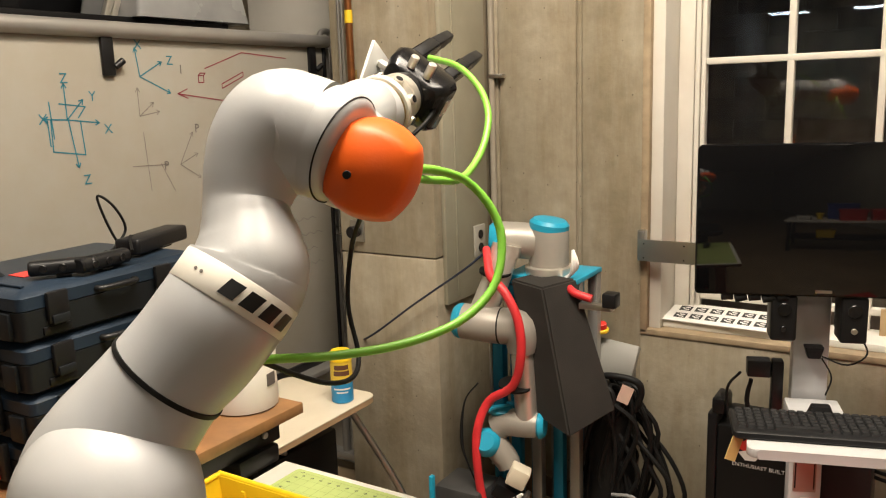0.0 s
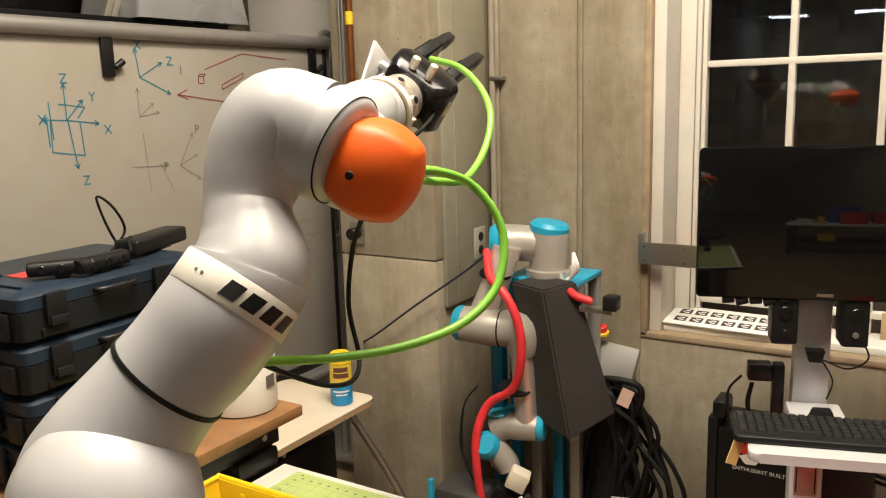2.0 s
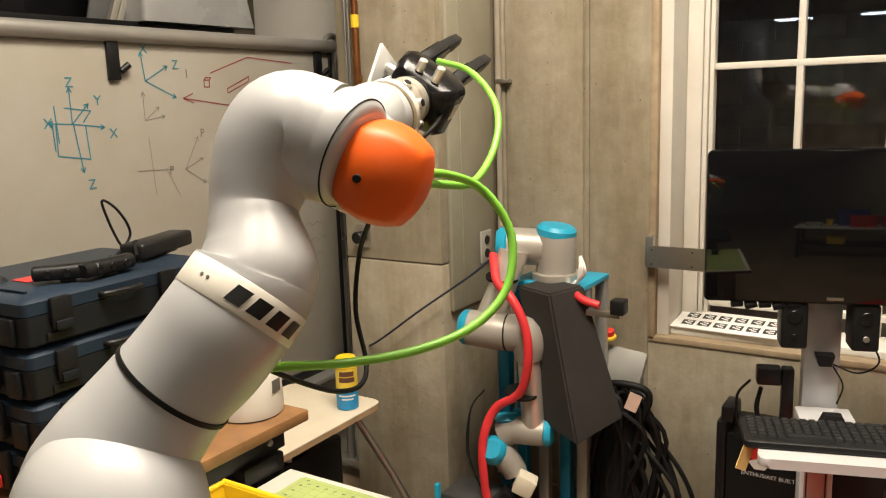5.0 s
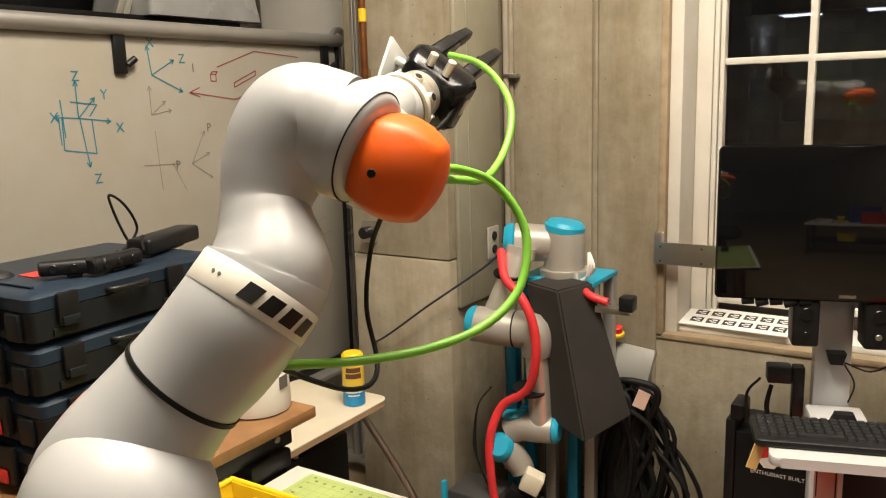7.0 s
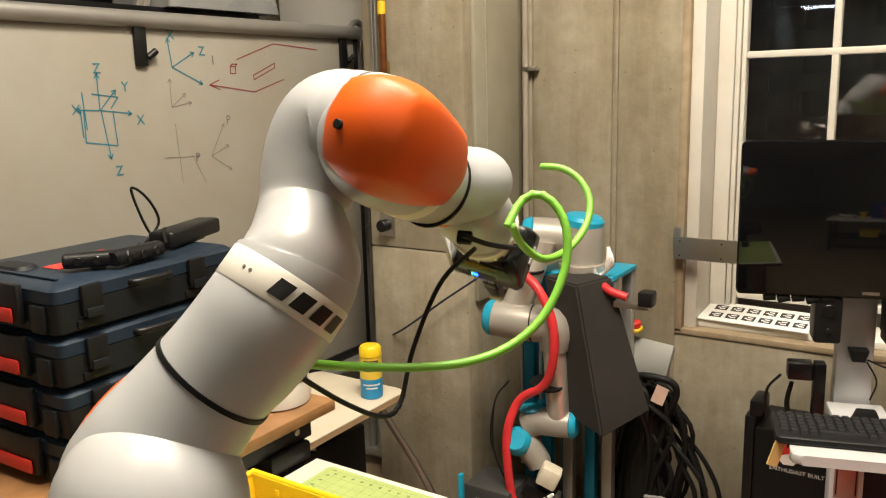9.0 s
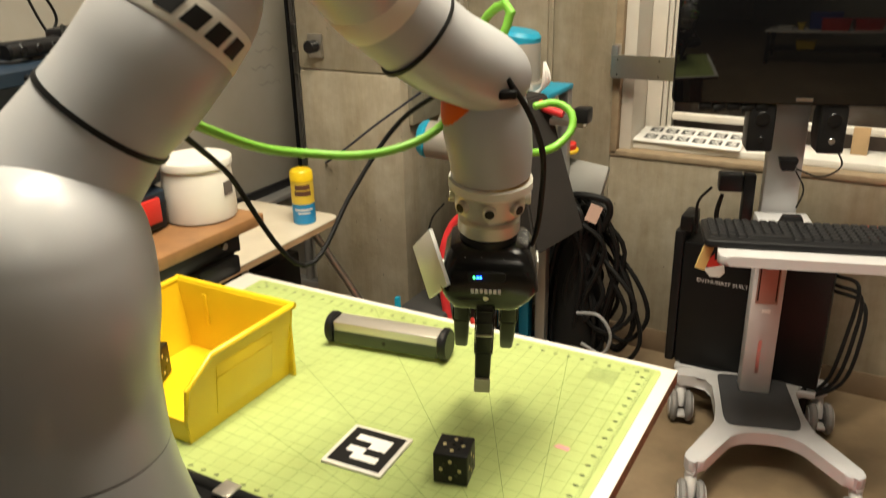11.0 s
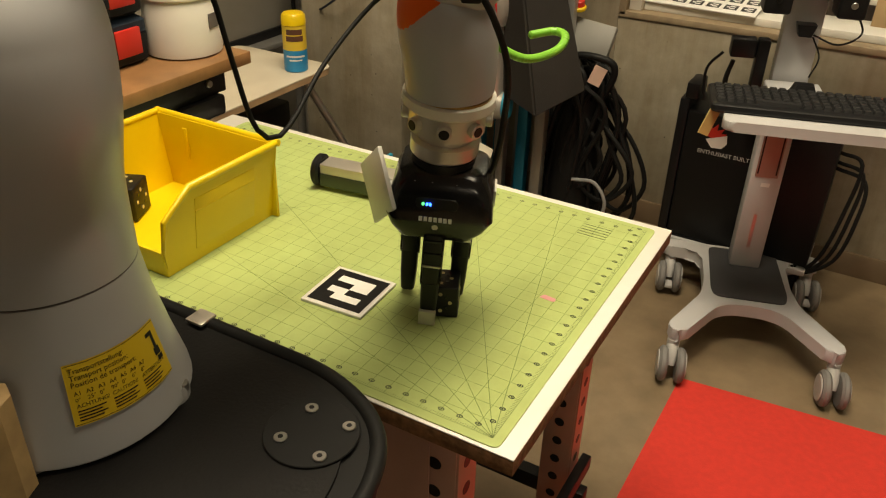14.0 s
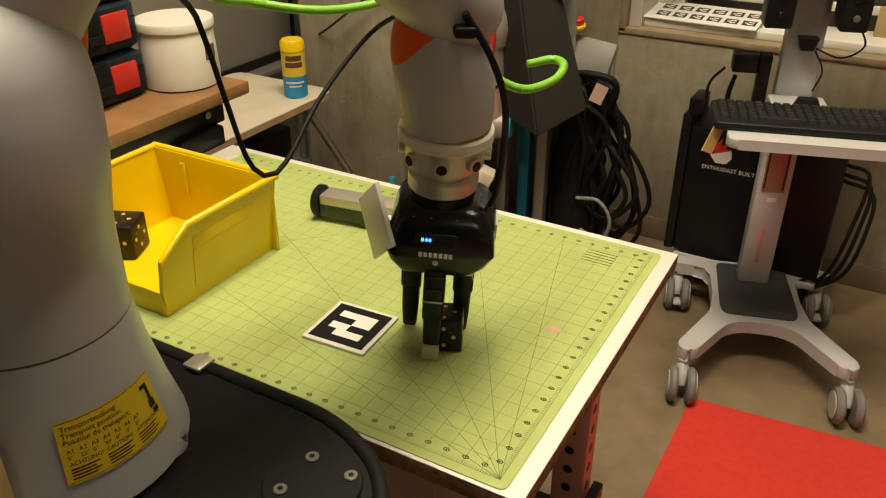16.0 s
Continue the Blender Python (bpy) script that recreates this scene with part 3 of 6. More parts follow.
# ---- back bench, tool cases, tub, boards ----
BZ = 0.88
t = thing("workbench", pose(-1.22, 0.1, 0), "wooden bench top on folding black steel trestles", "workbench")
part("top", box((-0.30, -0.9, BZ - 0.028), (0.275, 0.575, BZ), 0.004), BENCHW, t)
part("rail", box((-0.26, -0.85, BZ - 0.085), (0.235, 0.53, BZ - 0.0285), 0.004), BLACK, t)
for y in (-0.7, 0.44):
    for x, lean in ((0.20, 0.10), (-0.22, -0.10)):
        part("leg", sweep([(x, y, BZ - 0.08, 0.022), (x + lean, y + 0.05, 0.0, 0.020)], 1, 8), BLACK, t)
    part("bracket", box((0.12, y - 0.06, BZ - 0.13), (0.25, y + 0.07, BZ - 0.084), 0.008), BLACK, t)
part("bolt", cyl((0.235, 0.475, BZ - 0.055), (0.243, 0.475, BZ - 0.055), 0.008, segs=12), STEEL, t)


def tool_case(z, h, first, red_front):
    t = thing("tool_case", pose(-1.2385, 0.285, z, 0, 0, 2), "dark navy stackable tool case with black latches", "tool case", "stacked tool cases")
    X, Y = 0.1785, 0.221
    part("lower_shell", loft([(0.0, X - 0.012, Y - 0.012, 0.012, 0, 0), (0.008, X - 0.002, Y - 0.002, 0.014, 0, 0), (h * 0.62, X, Y, 0.014, 0, 0), (h * 0.63, X - 0.003, Y - 0.003, 0.014, 0, 0)], 4), NAVYD, t)
    part("lid", loft([(h * 0.635, X - 0.003, Y - 0.003, 0.014, 0, 0), (h * 0.645, X, Y, 0.016, 0, 0), (h - 0.012, X, Y, 0.016, 0, 0), (h - 0.001, X - 0.014, Y - 0.014, 0.012, 0, 0)], 4), NAVY, t)
    for y in (-0.15, 0.10):
        la = part("latch", box((X + 0.0005, y - 0.022, h * 0.32), (X + 0.012, y + 0.022, h * 0.92), 0.004), BLACK, t)
        part("latch_hook", box((X + 0.0125, y - 0.018, h * 0.30), (X + 0.017, y + 0.018, h * 0.48), 0.002), NAVYD, la)
        part("recess", box((X - 0.004, y - 0.03, h * 0.10), (X + 0.003, y + 0.028, h * 0.26), 0.002), BLACK, t)
    end = part("end_catch", box((-0.09, -Y - 0.016, h * 0.2), (0.09, -Y - 0.0005, h * 0.98), 0.005), BLACK, t)
    part("red_tab", box((-0.075, -Y - 0.022, h * 0.24), (0.075, -Y - 0.0165, h * 0.52), 0.004), RED, end, "red release tab")
    for x in (-0.13, 0.13):
        part("end_rib", box((x - 0.02, -Y - 0.008, h * 0.08), (x + 0.02, -Y + 0.002, h * 0.6), 0.003), NAVYD, t)
    if red_front:
        part("front_tab", box((X + 0.0005, 0.125, h * 0.24), (X + 0.009, 0.19, h * 0.80), 0.003), RED, t, "red release tab")
    part("handle", sweep([(X - 0.006, -0.06, h * 0.74, 0.007), (X + 0.012, -0.05, h * 0.74, 0.007), (X + 0.014, 0.02, h * 0.74, 0.007), (X - 0.006, 0.03, h * 0.74, 0.007)], 4, 10), BLACK, t)
    if first:
        for k, (x, y, w) in enumerate(((0.03, -0.10, 0.05), (0.03, -0.035, 0.05), (-0.02, 0.03, 0.035))):
            part("red_mark", box((x - 0.03, y - w / 2, h - 0.0005), (x + 0.02, y + w / 2, h + 0.0008)), RED, t)
        part("lid_grip", loft([(h - 0.0005, 0.05, 0.028, 0.02, -0.05, -0.15), (h + 0.007, 0.044, 0.022, 0.02, -0.05, -0.15)], 5), NAVYD, t)
        part("badge", cyl((0.06, 0.08, h - 0.001), (0.06, 0.08, h + 0.0015), 0.02, segs=20), ALU, t)
        part("lid_rib", box((-0.14, -0.19, h - 0.0004), (0.14, -0.182, h + 0.004), 0.001), NAVY, t)
    return t


for k in range(4):
    tool_case(BZ + k * 0.0995, 0.099, k == 3, k < 2)
CT = BZ + 4 * 0.0995


def stereo_camera(m):
    t = thing("stereo_camera", m, "small black bar camera with round lenses", "camera", "bar cameras on the case")
    part("body", moved(loft([(-0.062, 0.014, 0.012, 0.011, 0, 0), (-0.058, 0.018, 0.015, 0.013, 0, 0), (0.058, 0.018, 0.015, 0.013, 0, 0), (0.062, 0.014, 0.012, 0.011, 0, 0)], 6), pose(0, 0, 0.018, 90, 0, 0)), BLACK, t)
    for y in (-0.035, 0.0, 0.035):
        part("lens", cyl((0.0175, y, 0.018), (0.020, y, 0.018), 0.008, segs=14), GLOSS, t)
    part("foot", box((-0.02, -0.014, 0.0), (0.012, 0.014, 0.004), 0.001), BLACK, t)
    return t


stereo_camera(pose(-1.115, 0.205, CT + 0.002, 0, 0, -38))
stereo_camera(pose(-1.09, 0.275, CT + 0.002, 0, 0, 8))
t = thing("power_adapter", pose(-1.19, 0.475, CT + 0.004, 0, 0, 20), "long black power adapter brick on the case", "adapter")
part("body", box((-0.03, -0.10, 0.0), (0.03, 0.11, 0.036), 0.008, 3), BLACK, t)
part("stand", box((-0.02, -0.02, -0.004), (0.02, 0.05, 0.0), 0.001), GLOSS, t)
t = thing("camera_cable", pose(-1.165, 0.335, CT), "thin black cable looping above the tool case", "cable")
part("cord", sweep([(0.06, -0.05, 0.006, 0.003), (0.0, 0.0, 0.02, 0.003), (-0.05, 0.05, 0.01, 0.003), (-0.06, 0.1, 0.05, 0.003), (-0.04, 0.06, 0.11, 0.003), (-0.05, 0.03, 0.13, 0.003), (-0.06, 0.08, 0.02, 0.003), (-0.04, 0.13, 0.01, 0.003)], 8, 8), RUBBER, t)
part("cord", sweep([(0.09, 0.0, 0.03, 0.003), (0.02, 0.05, 0.045, 0.003), (-0.03, 0.1, 0.035, 0.003), (-0.03, 0.16, 0.01, 0.003)], 8, 8), RUBBER, t)
part("plug", box((0.0, -0.01, 0.0), (0.05, 0.012, 0.02), 0.004), BLACK, t)

t = thing("plastic_tub", pose(-1.062, 0.597, BZ), "white round plastic tub with lid and small label", "tub")
part("body", sweep([(0, 0, 0.0, 0.070), (0, 0, 0.004, 0.080), (0, 0, 0.02, 0.082), (0, 0, 0.118, 0.0775), (0, 0, 0.12, 0.0765)], 1, 48), WHITE, t)
part("lid", sweep([(0, 0, 0.1205, 0.079), (0, 0, 0.123, 0.0815), (0, 0, 0.137, 0.082), (0, 0, 0.140, 0.080), (0, 0, 0.1405, 0.05)], 1, 48), WHITE, t)
part("label", moved(box((0.0795, -0.016, 0.06), (0.0815, 0.014, 0.09)), pose(0, 0, 0, 0, 0, 10)), DINK, t)
t = thing("tape_roll", pose(-1.195, 0.640, BZ), "yellow tape roll beside the tub", "tape")
part("roll", cyl((0, 0, 0.0), (0, 0, 0.024), 0.026), YPAINT, t)

# boards lying on a low trestle
t = thing("shelf_board", pose(-1.43, 0.75, 0.598), "long cream laminated shelf board with rounded end", "board", "cream boards")
part("face", prism(rounded([(-0.2, -0.7), (0.2, -0.7), (0.2, 0.6), (-0.2, 0.6)], 0.045), 0.0185, 0.022, 0.001), BOARDW, t)
part("edge", prism(rounded([(-0.199, -0.699), (0.199, -0.699), (0.199, 0.599), (-0.199, 0.599)], 0.045), 0.0, 0.0182), BOARDE, t)
t = thing("shelf_board", pose(-1.50, 0.55, 0.6205), "cream laminated shelf board with a raised edge", "board", "cream boards")
part("face", prism(rounded([(-0.14, -0.5), (0.14, -0.5), (0.14, 0.47), (-0.14, 0.47)], 0.06), 0.0, 0.03, 0.006), BOARDW, t)
t = thing("trestle", pose(-1.40, 0.75, 0), "grey tubular trestle under the boards", "trestle")
part("tube", sweep([(0.10, 0.52, 0.597, 0.012), (0.24, 0.60, 0.3, 0.012), (0.34, 0.66, 0.0, 0.012)], 4, 12), STEEL, t)
part("tube", sweep([(0.0, 0.30, 0.597, 0.012), (0.06, 0.26, 0.3, 0.012), (0.05, 0.2, 0.0, 0.012)], 4, 12), STEEL, t)
part("tube", sweep([(-0.1, -0.5, 0.597, 0.012), (-0.1, -0.55, 0.0, 0.012)], 4, 12), STEEL, t)
part("tube", sweep([(-0.15, 0.5, 0.597, 0.012), (-0.2, 0.6, 0.0, 0.012)], 4, 12), STEEL, t)
t = thing("storage_box", pose(-1.42, 0.72, 0), "white printed cardboard box under the bench", "box")
part("carton", box((-0.16, -0.3, 0.0), (0.2, 0.25, 0.42), 0.006), WHITE, t)
for k in range(4):
    part("print_bar", box((0.2003, -0.22, 0.30 - k * 0.03), (0.2012, 0.12 - 0.05 * (k % 2), 0.308 - k * 0.03)), DINK, t)
t = thing("black_crate", pose(-1.5, 1.12, 0), "dark crate standing on the floor", "crate")
part("body", box((-0.14, -0.14, 0.0), (0.14, 0.16, 0.5), 0.01), BLACK, t)

t = thing("wipes_canister", pose(-1.30, 1.25, 0.62) @ Matrix.Diagonal((1, 1, 0.9, 1)), "yellow and blue cleaning wipes canister", "canister")
R = 0.036
part("base_wrap", sweep([(0, 0, 0.0, R - 0.004), (0, 0, 0.003, R), (0, 0, 0.075, R)], 1, 28), BLUEP, t)
part("body", sweep([(0, 0, 0.075, R), (0, 0, 0.155, R)], 1, 28), mat("pale_yellow_label", (0.75, 0.55, 0.05), 0.4, var=0.05), t)
part("cap", sweep([(0, 0, 0.156, R - 0.001), (0, 0, 0.158, R + 0.001), (0, 0, 0.186, R), (0, 0, 0.194, R - 0.006), (0, 0, 0.196, R - 0.02)], 1, 28), YELLOW, t)


def on_round(r, a0, z0):
    """Bends a flat layout onto an upright cylinder."""
    return lambda c: Vector((r * math.cos(a0 + c.x / r), r * math.sin(a0 + c.x / r), z0 + c.y))


def round_patch(name, x0, x1, y0, y1, r, a0, z0, material, parent, n=6):
    bm = bmesh.new()
    f = on_round(r, a0, z0)
    lo = [bm.verts.new(f(Vector((x0 + (x1 - x0) * k / n, y0, 0)))) for k in range(n + 1)]
    hi = [bm.verts.new(f(Vector((x0 + (x1 - x0) * k / n, y1, 0)))) for k in range(n + 1)]
    for k in range(n):
        bm.faces.new((lo[k], lo[k + 1], hi[k + 1], hi[k]))
    return part(name, bm, material, parent)


for k, (w, h, z) in enumerate(((0.05, 0.018, 0.128), (0.055, 0.018, 0.106))):
    round_patch("label_block", -w / 2, w / 2, 0, h, R + 0.0006, radians(-50), z, mat("brown_print", (0.12, 0.05, 0.03), 0.5), t)
round_patch("label_band", -0.03, 0.03, 0, 0.006, R + 0.0006, radians(-50), 0.052, WHITE, t)
round_patch("label_band", -0.02, 0.02, 0, 0.005, R + 0.0006, radians(-50), 0.04, WHITE, t)

# ---- work table with the green mat ----
TZ = 0.75
I = 0.0254
t = thing("work_table", pose(-0.44, 0.3, 0), "white-topped particle board table on perforated red steel legs", "table")
part("top", box((-0.52, -0.318, TZ - 0.0245), (0.4755, 0.315, TZ - 0.0225), 0.0006), WHITE, t)
part("core", box((-0.52, -0.318, TZ - 0.0485), (0.4755, 0.315, TZ - 0.0247), 0.0012), CHIP, t)
for v in t.children:
    v.location.z = 0.0205
for x, y in ((0.395, -0.265), (0.385, 0.245), (-0.45, -0.265), (-0.45, 0.245)):
    leg = part("leg", box((x - 0.003, y - 0.035, 0.0), (x + 0.003, y + 0.015, TZ - 0.029), 0.0008), PINKSTEEL, t)
    part("leg_flange", box((x - 0.06 if x > 0 else x, y - 0.0375, 0.0), (x if x > 0 else x + 0.06, y - 0.0355, TZ - 0.03), 0.0006), PINKSTEEL, leg)
    for k in range(14):
        part("punched_hole", cyl((x + 0.0032, y - 0.012, 0.05 + k * 0.048), (x + 0.0035, y - 0.012, 0.05 + k * 0.048), 0.010, segs=12, bevel=0.00001), BLACK, leg)
        part("punched_hole", cyl((x - 0.03, y - 0.038, 0.05 + k * 0.048), (x - 0.03, y - 0.0382, 0.05 + k * 0.048), 0.010, segs=12, bevel=0.00001), BLACK, leg)
part("gusset", prism([(0.30, -0.276), (0.36, -0.276), (0.36, -0.272), (0.30, -0.272)], 0.45, TZ - 0.029), PINKSTEEL, t)
bm = moved(prism([(0.0, 0.0), (0.22, 0.0), (0.22, -0.26), (0.17, -0.26)], 0.0, 0.003), Matrix.Translation((0.14, -0.306, TZ - 0.03)) @ pose(0, 0, 0, 90, 0, 0))
part("corner_plate", bm, PINKSTEEL, t)
part("stretcher", box((-0.45, 0.22, 0.12), (0.42, 0.25, 0.16), 0.003), BLACK, t)
part("stretcher", box((0.395, -0.24, 0.20), (0.415, 0.26, 0.235), 0.003), BLACK, t)

cm = thing("cutting_mat", pose(0, 0, TZ - 0.004), "large lime-green cutting mat with printed inch grid", "cutting mat")
x0, x1, y0, y1 = -35.5 * I, 0.5 * I, -0.5 * I, 23.5 * I
part("sheet", prism(rounded([(x0, y0), (x1, y0), (x1, y1), (x0, y1)], 0.012), 0.0004, 0.004), GREENMAT, cm)
Z0 = 0.00425
def quad(bm, ax, ay, bx, by, z=Z0):
    bm.faces.new([bm.verts.new(c) for c in ((ax, ay, z), (bx, ay, z), (bx, by, z), (ax, by, z))])
def repeat(name, bm, material, places):
    """Alike printed marks on the mat, each an object on one shared mesh."""
    me = link_mesh(name, bm, material, False)
    for x, y in places:
        o_ = new(name, me)
        o_.parent, o_.location = cm, (x, y, 0)
bm = bmesh.new()
quad(bm, -0.0004, 0, 0.0004, 23 * I)
repeat("grid_line", bm, INK, [(-k * I, 0) for k in range(36)])
bm = bmesh.new()
quad(bm, -35 * I, -0.0004, 0, 0.0004, Z0 + 0.0001)
repeat("grid_line", bm, INK, [(0, k * I) for k in range(24)])
diag = [[(0, 0), (-23 * I * math.tan(radians(90 - a)), 23 * I)] for a in (45, 60, 75)] + [[(0, 0), (-35 * I, 35 * I * math.tan(radians(a)))] for a in (15, 30)]
diag += [[(-35 * I, 0), (-12 * I, 23 * I)]]
for ln in diag:
    strokes("angle_line", [ln], 0.0008, INKM, cm, Matrix.Translation((0, 0, Z0 + 0.0002)))
bm = bmesh.new()
def ring(bm, x, y, r=0.0042, w=0.0014):
    a = [(math.cos(q), math.sin(q)) for q in (2 * math.pi * k / 12 for k in range(12))]
    o_ = [bm.verts.new((x + c * r, y + s * r * 0.75, Z0 + 0.0003)) for c, s in a]
    i_ = [bm.verts.new((x + c * (r - w), y + s * (r - w) * 0.75, Z0 + 0.0003)) for c, s in a]
    for k in range(12):
        bm.faces.new((o_[k], o_[(k + 1) % 12], i_[(k + 1) % 12], i_[k]))
    quad(bm, x - 0.0008, y - 0.0012, x + 0.0008, y + 0.0012, Z0 + 0.0003)
ring(bm, 0, 0)
repeat("number_mark", bm, INKD, [(-k * I, y) for k in range(1, 35) for y in (0.0125, 23 * I - 0.0125)] + [(x, k * I) for k in range(1, 24) for x in (-0.0125, -35 * I + 0.0125)])
bm = bmesh.new()
for k in range(5):
    quad(bm, -0.10, 0.515 + k * 0.009, -0.05, 0.5165 + k * 0.009, Z0 + 0.0003)
for k in range(0, 23 * 8):
    quad(bm, -0.006, k * I / 8 - 0.0002, 0.0, k * I / 8 + 0.0002, Z0 + 0.0002)
for k in range(0, 35 * 8):
    quad(bm, -k * I / 8 - 0.0002, 0.0, -k * I / 8 + 0.0002, 0.005, Z0 + 0.0002)
part("ruler_ticks", bm, INKD, cm, smooth=False)
part("pink_smudge", prism(rounded([(-0.075, 0.30), (-0.05, 0.298), (-0.05, 0.308), (-0.07, 0.310)], 0.004), Z0 + 0.0002, Z0 + 0.0004), mat("pink_chalk", (0.75, 0.35, 0.35), 0.8), cm)
ZM = TZ + 0.0004


def fiducial(parent, s, z, cells, margin=0.08):
    """A black square with a white block pattern on a white plate."""
    bm = bmesh.new()
    h = s / 2 * (1 - margin)
    quad(bm, -h, -h, h, h, z)
    part("black_field", bm, BLACK, parent, smooth=False)
    bm = bmesh.new()
    c = h / 3
    for i, j in cells:
        quad(bm, (i - 2) * c, (1 - j) * c, (i - 1) * c, (2 - j) * c, z + 0.0003)
    part("white_pattern", bm, PAPER, parent, smooth=False)


t = thing("marker_plate", pose(-0.3175, 0.160, ZM, 0, 0, 3), "white square plate with black and white block marker", "marker plate")
part("plate", box((-0.0508, -0.0508, 0.0), (0.0508, 0.0508, 0.005), 0.001), WHITE, t)
fiducial(t, 0.0985, 0.0054, ((0, 0), (1, 0), (2, 0), (3, 0), (2, 1), (3, 1), (0, 2), (1, 2), (2, 3), (3, 3), (1, 3)), 0.10)


def storage_bin():
    t = thing("storage_bin", pose(-0.69, 0.172, ZM), "yellow plastic hopper-front storage bin", "storage bin")
    W, D, Hh = 0.135, 0.118, 0.136
    wall, bw = 0.004, 0.118
    def side(s):
        bm = bmesh.new()
        prof = [(-D, 0.0), (D, 0.0), (D + 0.006, Hh), (-D * 0.62, Hh), (-D - 0.006, Hh * 0.72), (-D - 0.008, 0.045)]
        def X(z, off):
            return s * (bw + (W - bw) * z / Hh + off)
        a = [bm.verts.new((X(z, 0), y, z)) for y, z in prof]
        b = [bm.verts.new((X(z, -wall), y, z)) for y, z in prof]
        bm.faces.new(a); bm.faces.new(b[::-1])
        for k in range(len(prof)):
            q = (k + 1) % len(prof)
            bm.faces.new((a[k], a[q], b[q], b[k]))
        return bm
    for s in (-1, 1):
        part("side_wall", side(s), YELLOW, t)
        part("side_rim", sweep([(s * W, D + 0.004, Hh, 0.006), (s * W, -D * 0.62, Hh, 0.006), (s * (bw + 0.013), -D - 0.006, Hh * 0.72, 0.005), (s * (bw + 0.004), -D - 0.008, 0.045, 0.003)], 1, 10), YELLOW, t)
        part("raised_panel", moved(box((-0.0015, -0.062, 0.022), (0.0003, 0.070, 0.112), 0.0004), Matrix.Translation((s * (bw + 0.0006), 0, 0)) @ pose(0, 0, 0, 0, 7.125 * s, 0)), YELLOW, t)
        part("panel_rib", moved(box((-0.002, -0.062, 0.088), (0.0016, 0.070, 0.091), 0.0005), Matrix.Translation((s * (bw + 0.0006), 0, 0)) @ pose(0, 0, 0, 0, 7.125 * s, 0)), YELLOW, t)
    part("floor_panel", box((-bw, -D, 0.0), (bw, D, wall)), YELLOW, t)
    part("back_wall", box((-W + 0.004, D - 0.002, 0.0), (W - 0.004, D + 0.004, Hh), 0.001), YELLOW, t)
    part("back_rim", sweep([(-W - 0.004, D + 0.006, Hh, 0.006), (W + 0.004, D + 0.006, Hh, 0.006)], 1, 10), YELLOW, t)
    part("front_lip", moved(box((-bw - 0.001, -0.003, 0.0), (bw + 0.001, 0.003, 0.045), 0.001), Matrix.Translation((0, -D, 0)) @ pose(0, 0, 0, 8, 0, 0)), YELLOW, t)
    part("card_slot", box((-0.07, D - 0.006, 0.06), (-0.06, D - 0.002, 0.12), 0.001), YELLOW, t)


storage_bin()

PIPS = {1: [(0, 0)], 2: [(-1, -1), (1, 1)], 3: [(-1, -1), (0, 0), (1, 1)], 4: [(-1, -1), (1, 1), (-1, 1), (1, -1)], 5: [(-1, -1), (1, 1), (-1, 1), (1, -1), (0, 0)], 6: [(-1, -1), (1, 1), (-1, 1), (1, -1), (-1, 0), (1, 0)]}


def block_die(m, s, label):
    """A black foam cube with pale and dark pips on each face; local origin at its middle."""
    t = thing("pip_cube", m, label, "cube", "black pip cubes")
    h = s / 2
    part("body", box((-h, -h, -h), (h, h, h), s * 0.05, 3), BLACK, t)
    pale = mat("pale_pip", (0.66, 0.56, 0.28), 0.6, var=0.1)
    for n, r in enumerate(((0, 0, 0), (90, 0, 0), (-90, 0, 0), (0, 90, 0), (0, -90, 0), (180, 0, 0))):
        M = pose(0, 0, 0, *r)
        for a, b in ((-1, 0), (1, 0), (0, -1), (0, 1)):
            part("pip", moved(cyl((a * s * 0.27, b * s * 0.27, h - 0.0002), (a * s * 0.27, b * s * 0.27, h + 0.0006), s * 0.058, segs=12, bevel=0.0002), M), pale, t)
        for a, b in ((-1, -1), (1, 1), (-1, 1), (1, -1), (0, 0)):
            if (a, b) == (0, 0) and n % 2:
                continue
            part("dark_pip", moved(cyl((a * s * 0.17, b * s * 0.17, h - 0.0002), (a * s * 0.17, b * s * 0.17, h + 0.0004), s * 0.05, segs=12, bevel=0.0001), M), GLOSS, t)
    return t


block_die(pose(-0.775, 0.155, ZM + 0.006 + 0.030, 0, 0, 25), 0.06, "black foam cube with pale pips lying in the bin")
target_cube = block_die(pose(-0.1755, 0.1725, ZM + 0.0252, 0, 0, 14), 0.05, "black cube with pale pips on the mat")

t = thing("aluminium_tube", pose(-0.462, 0.448, ZM + 0.030, 0, 0, 8), "square aluminium tube with black round end caps", "tube")
part("bar", box((-0.105, -0.021, -0.021), (0.105, 0.021, 0.021), 0.003), SILVER, t)
part("side_strip", box((-0.104, -0.0225, -0.021), (0.104, -0.0213, 0.004), 0.0004), mat("dark_tube_side", (0.07, 0.08, 0.06), 0.4, 0.6), t)
for s in (-1, 1):
    part("end_cap", cyl((s * 0.106, 0, 0), (s * 0.122, 0, 0), 0.030, bevel=0.004), BLACK, t)
part("screw_hole", cyl((0.0, -0.0228, -0.008), (0.0, -0.0234, -0.008), 0.004, segs=12, bevel=0.0001), BLACK, t)

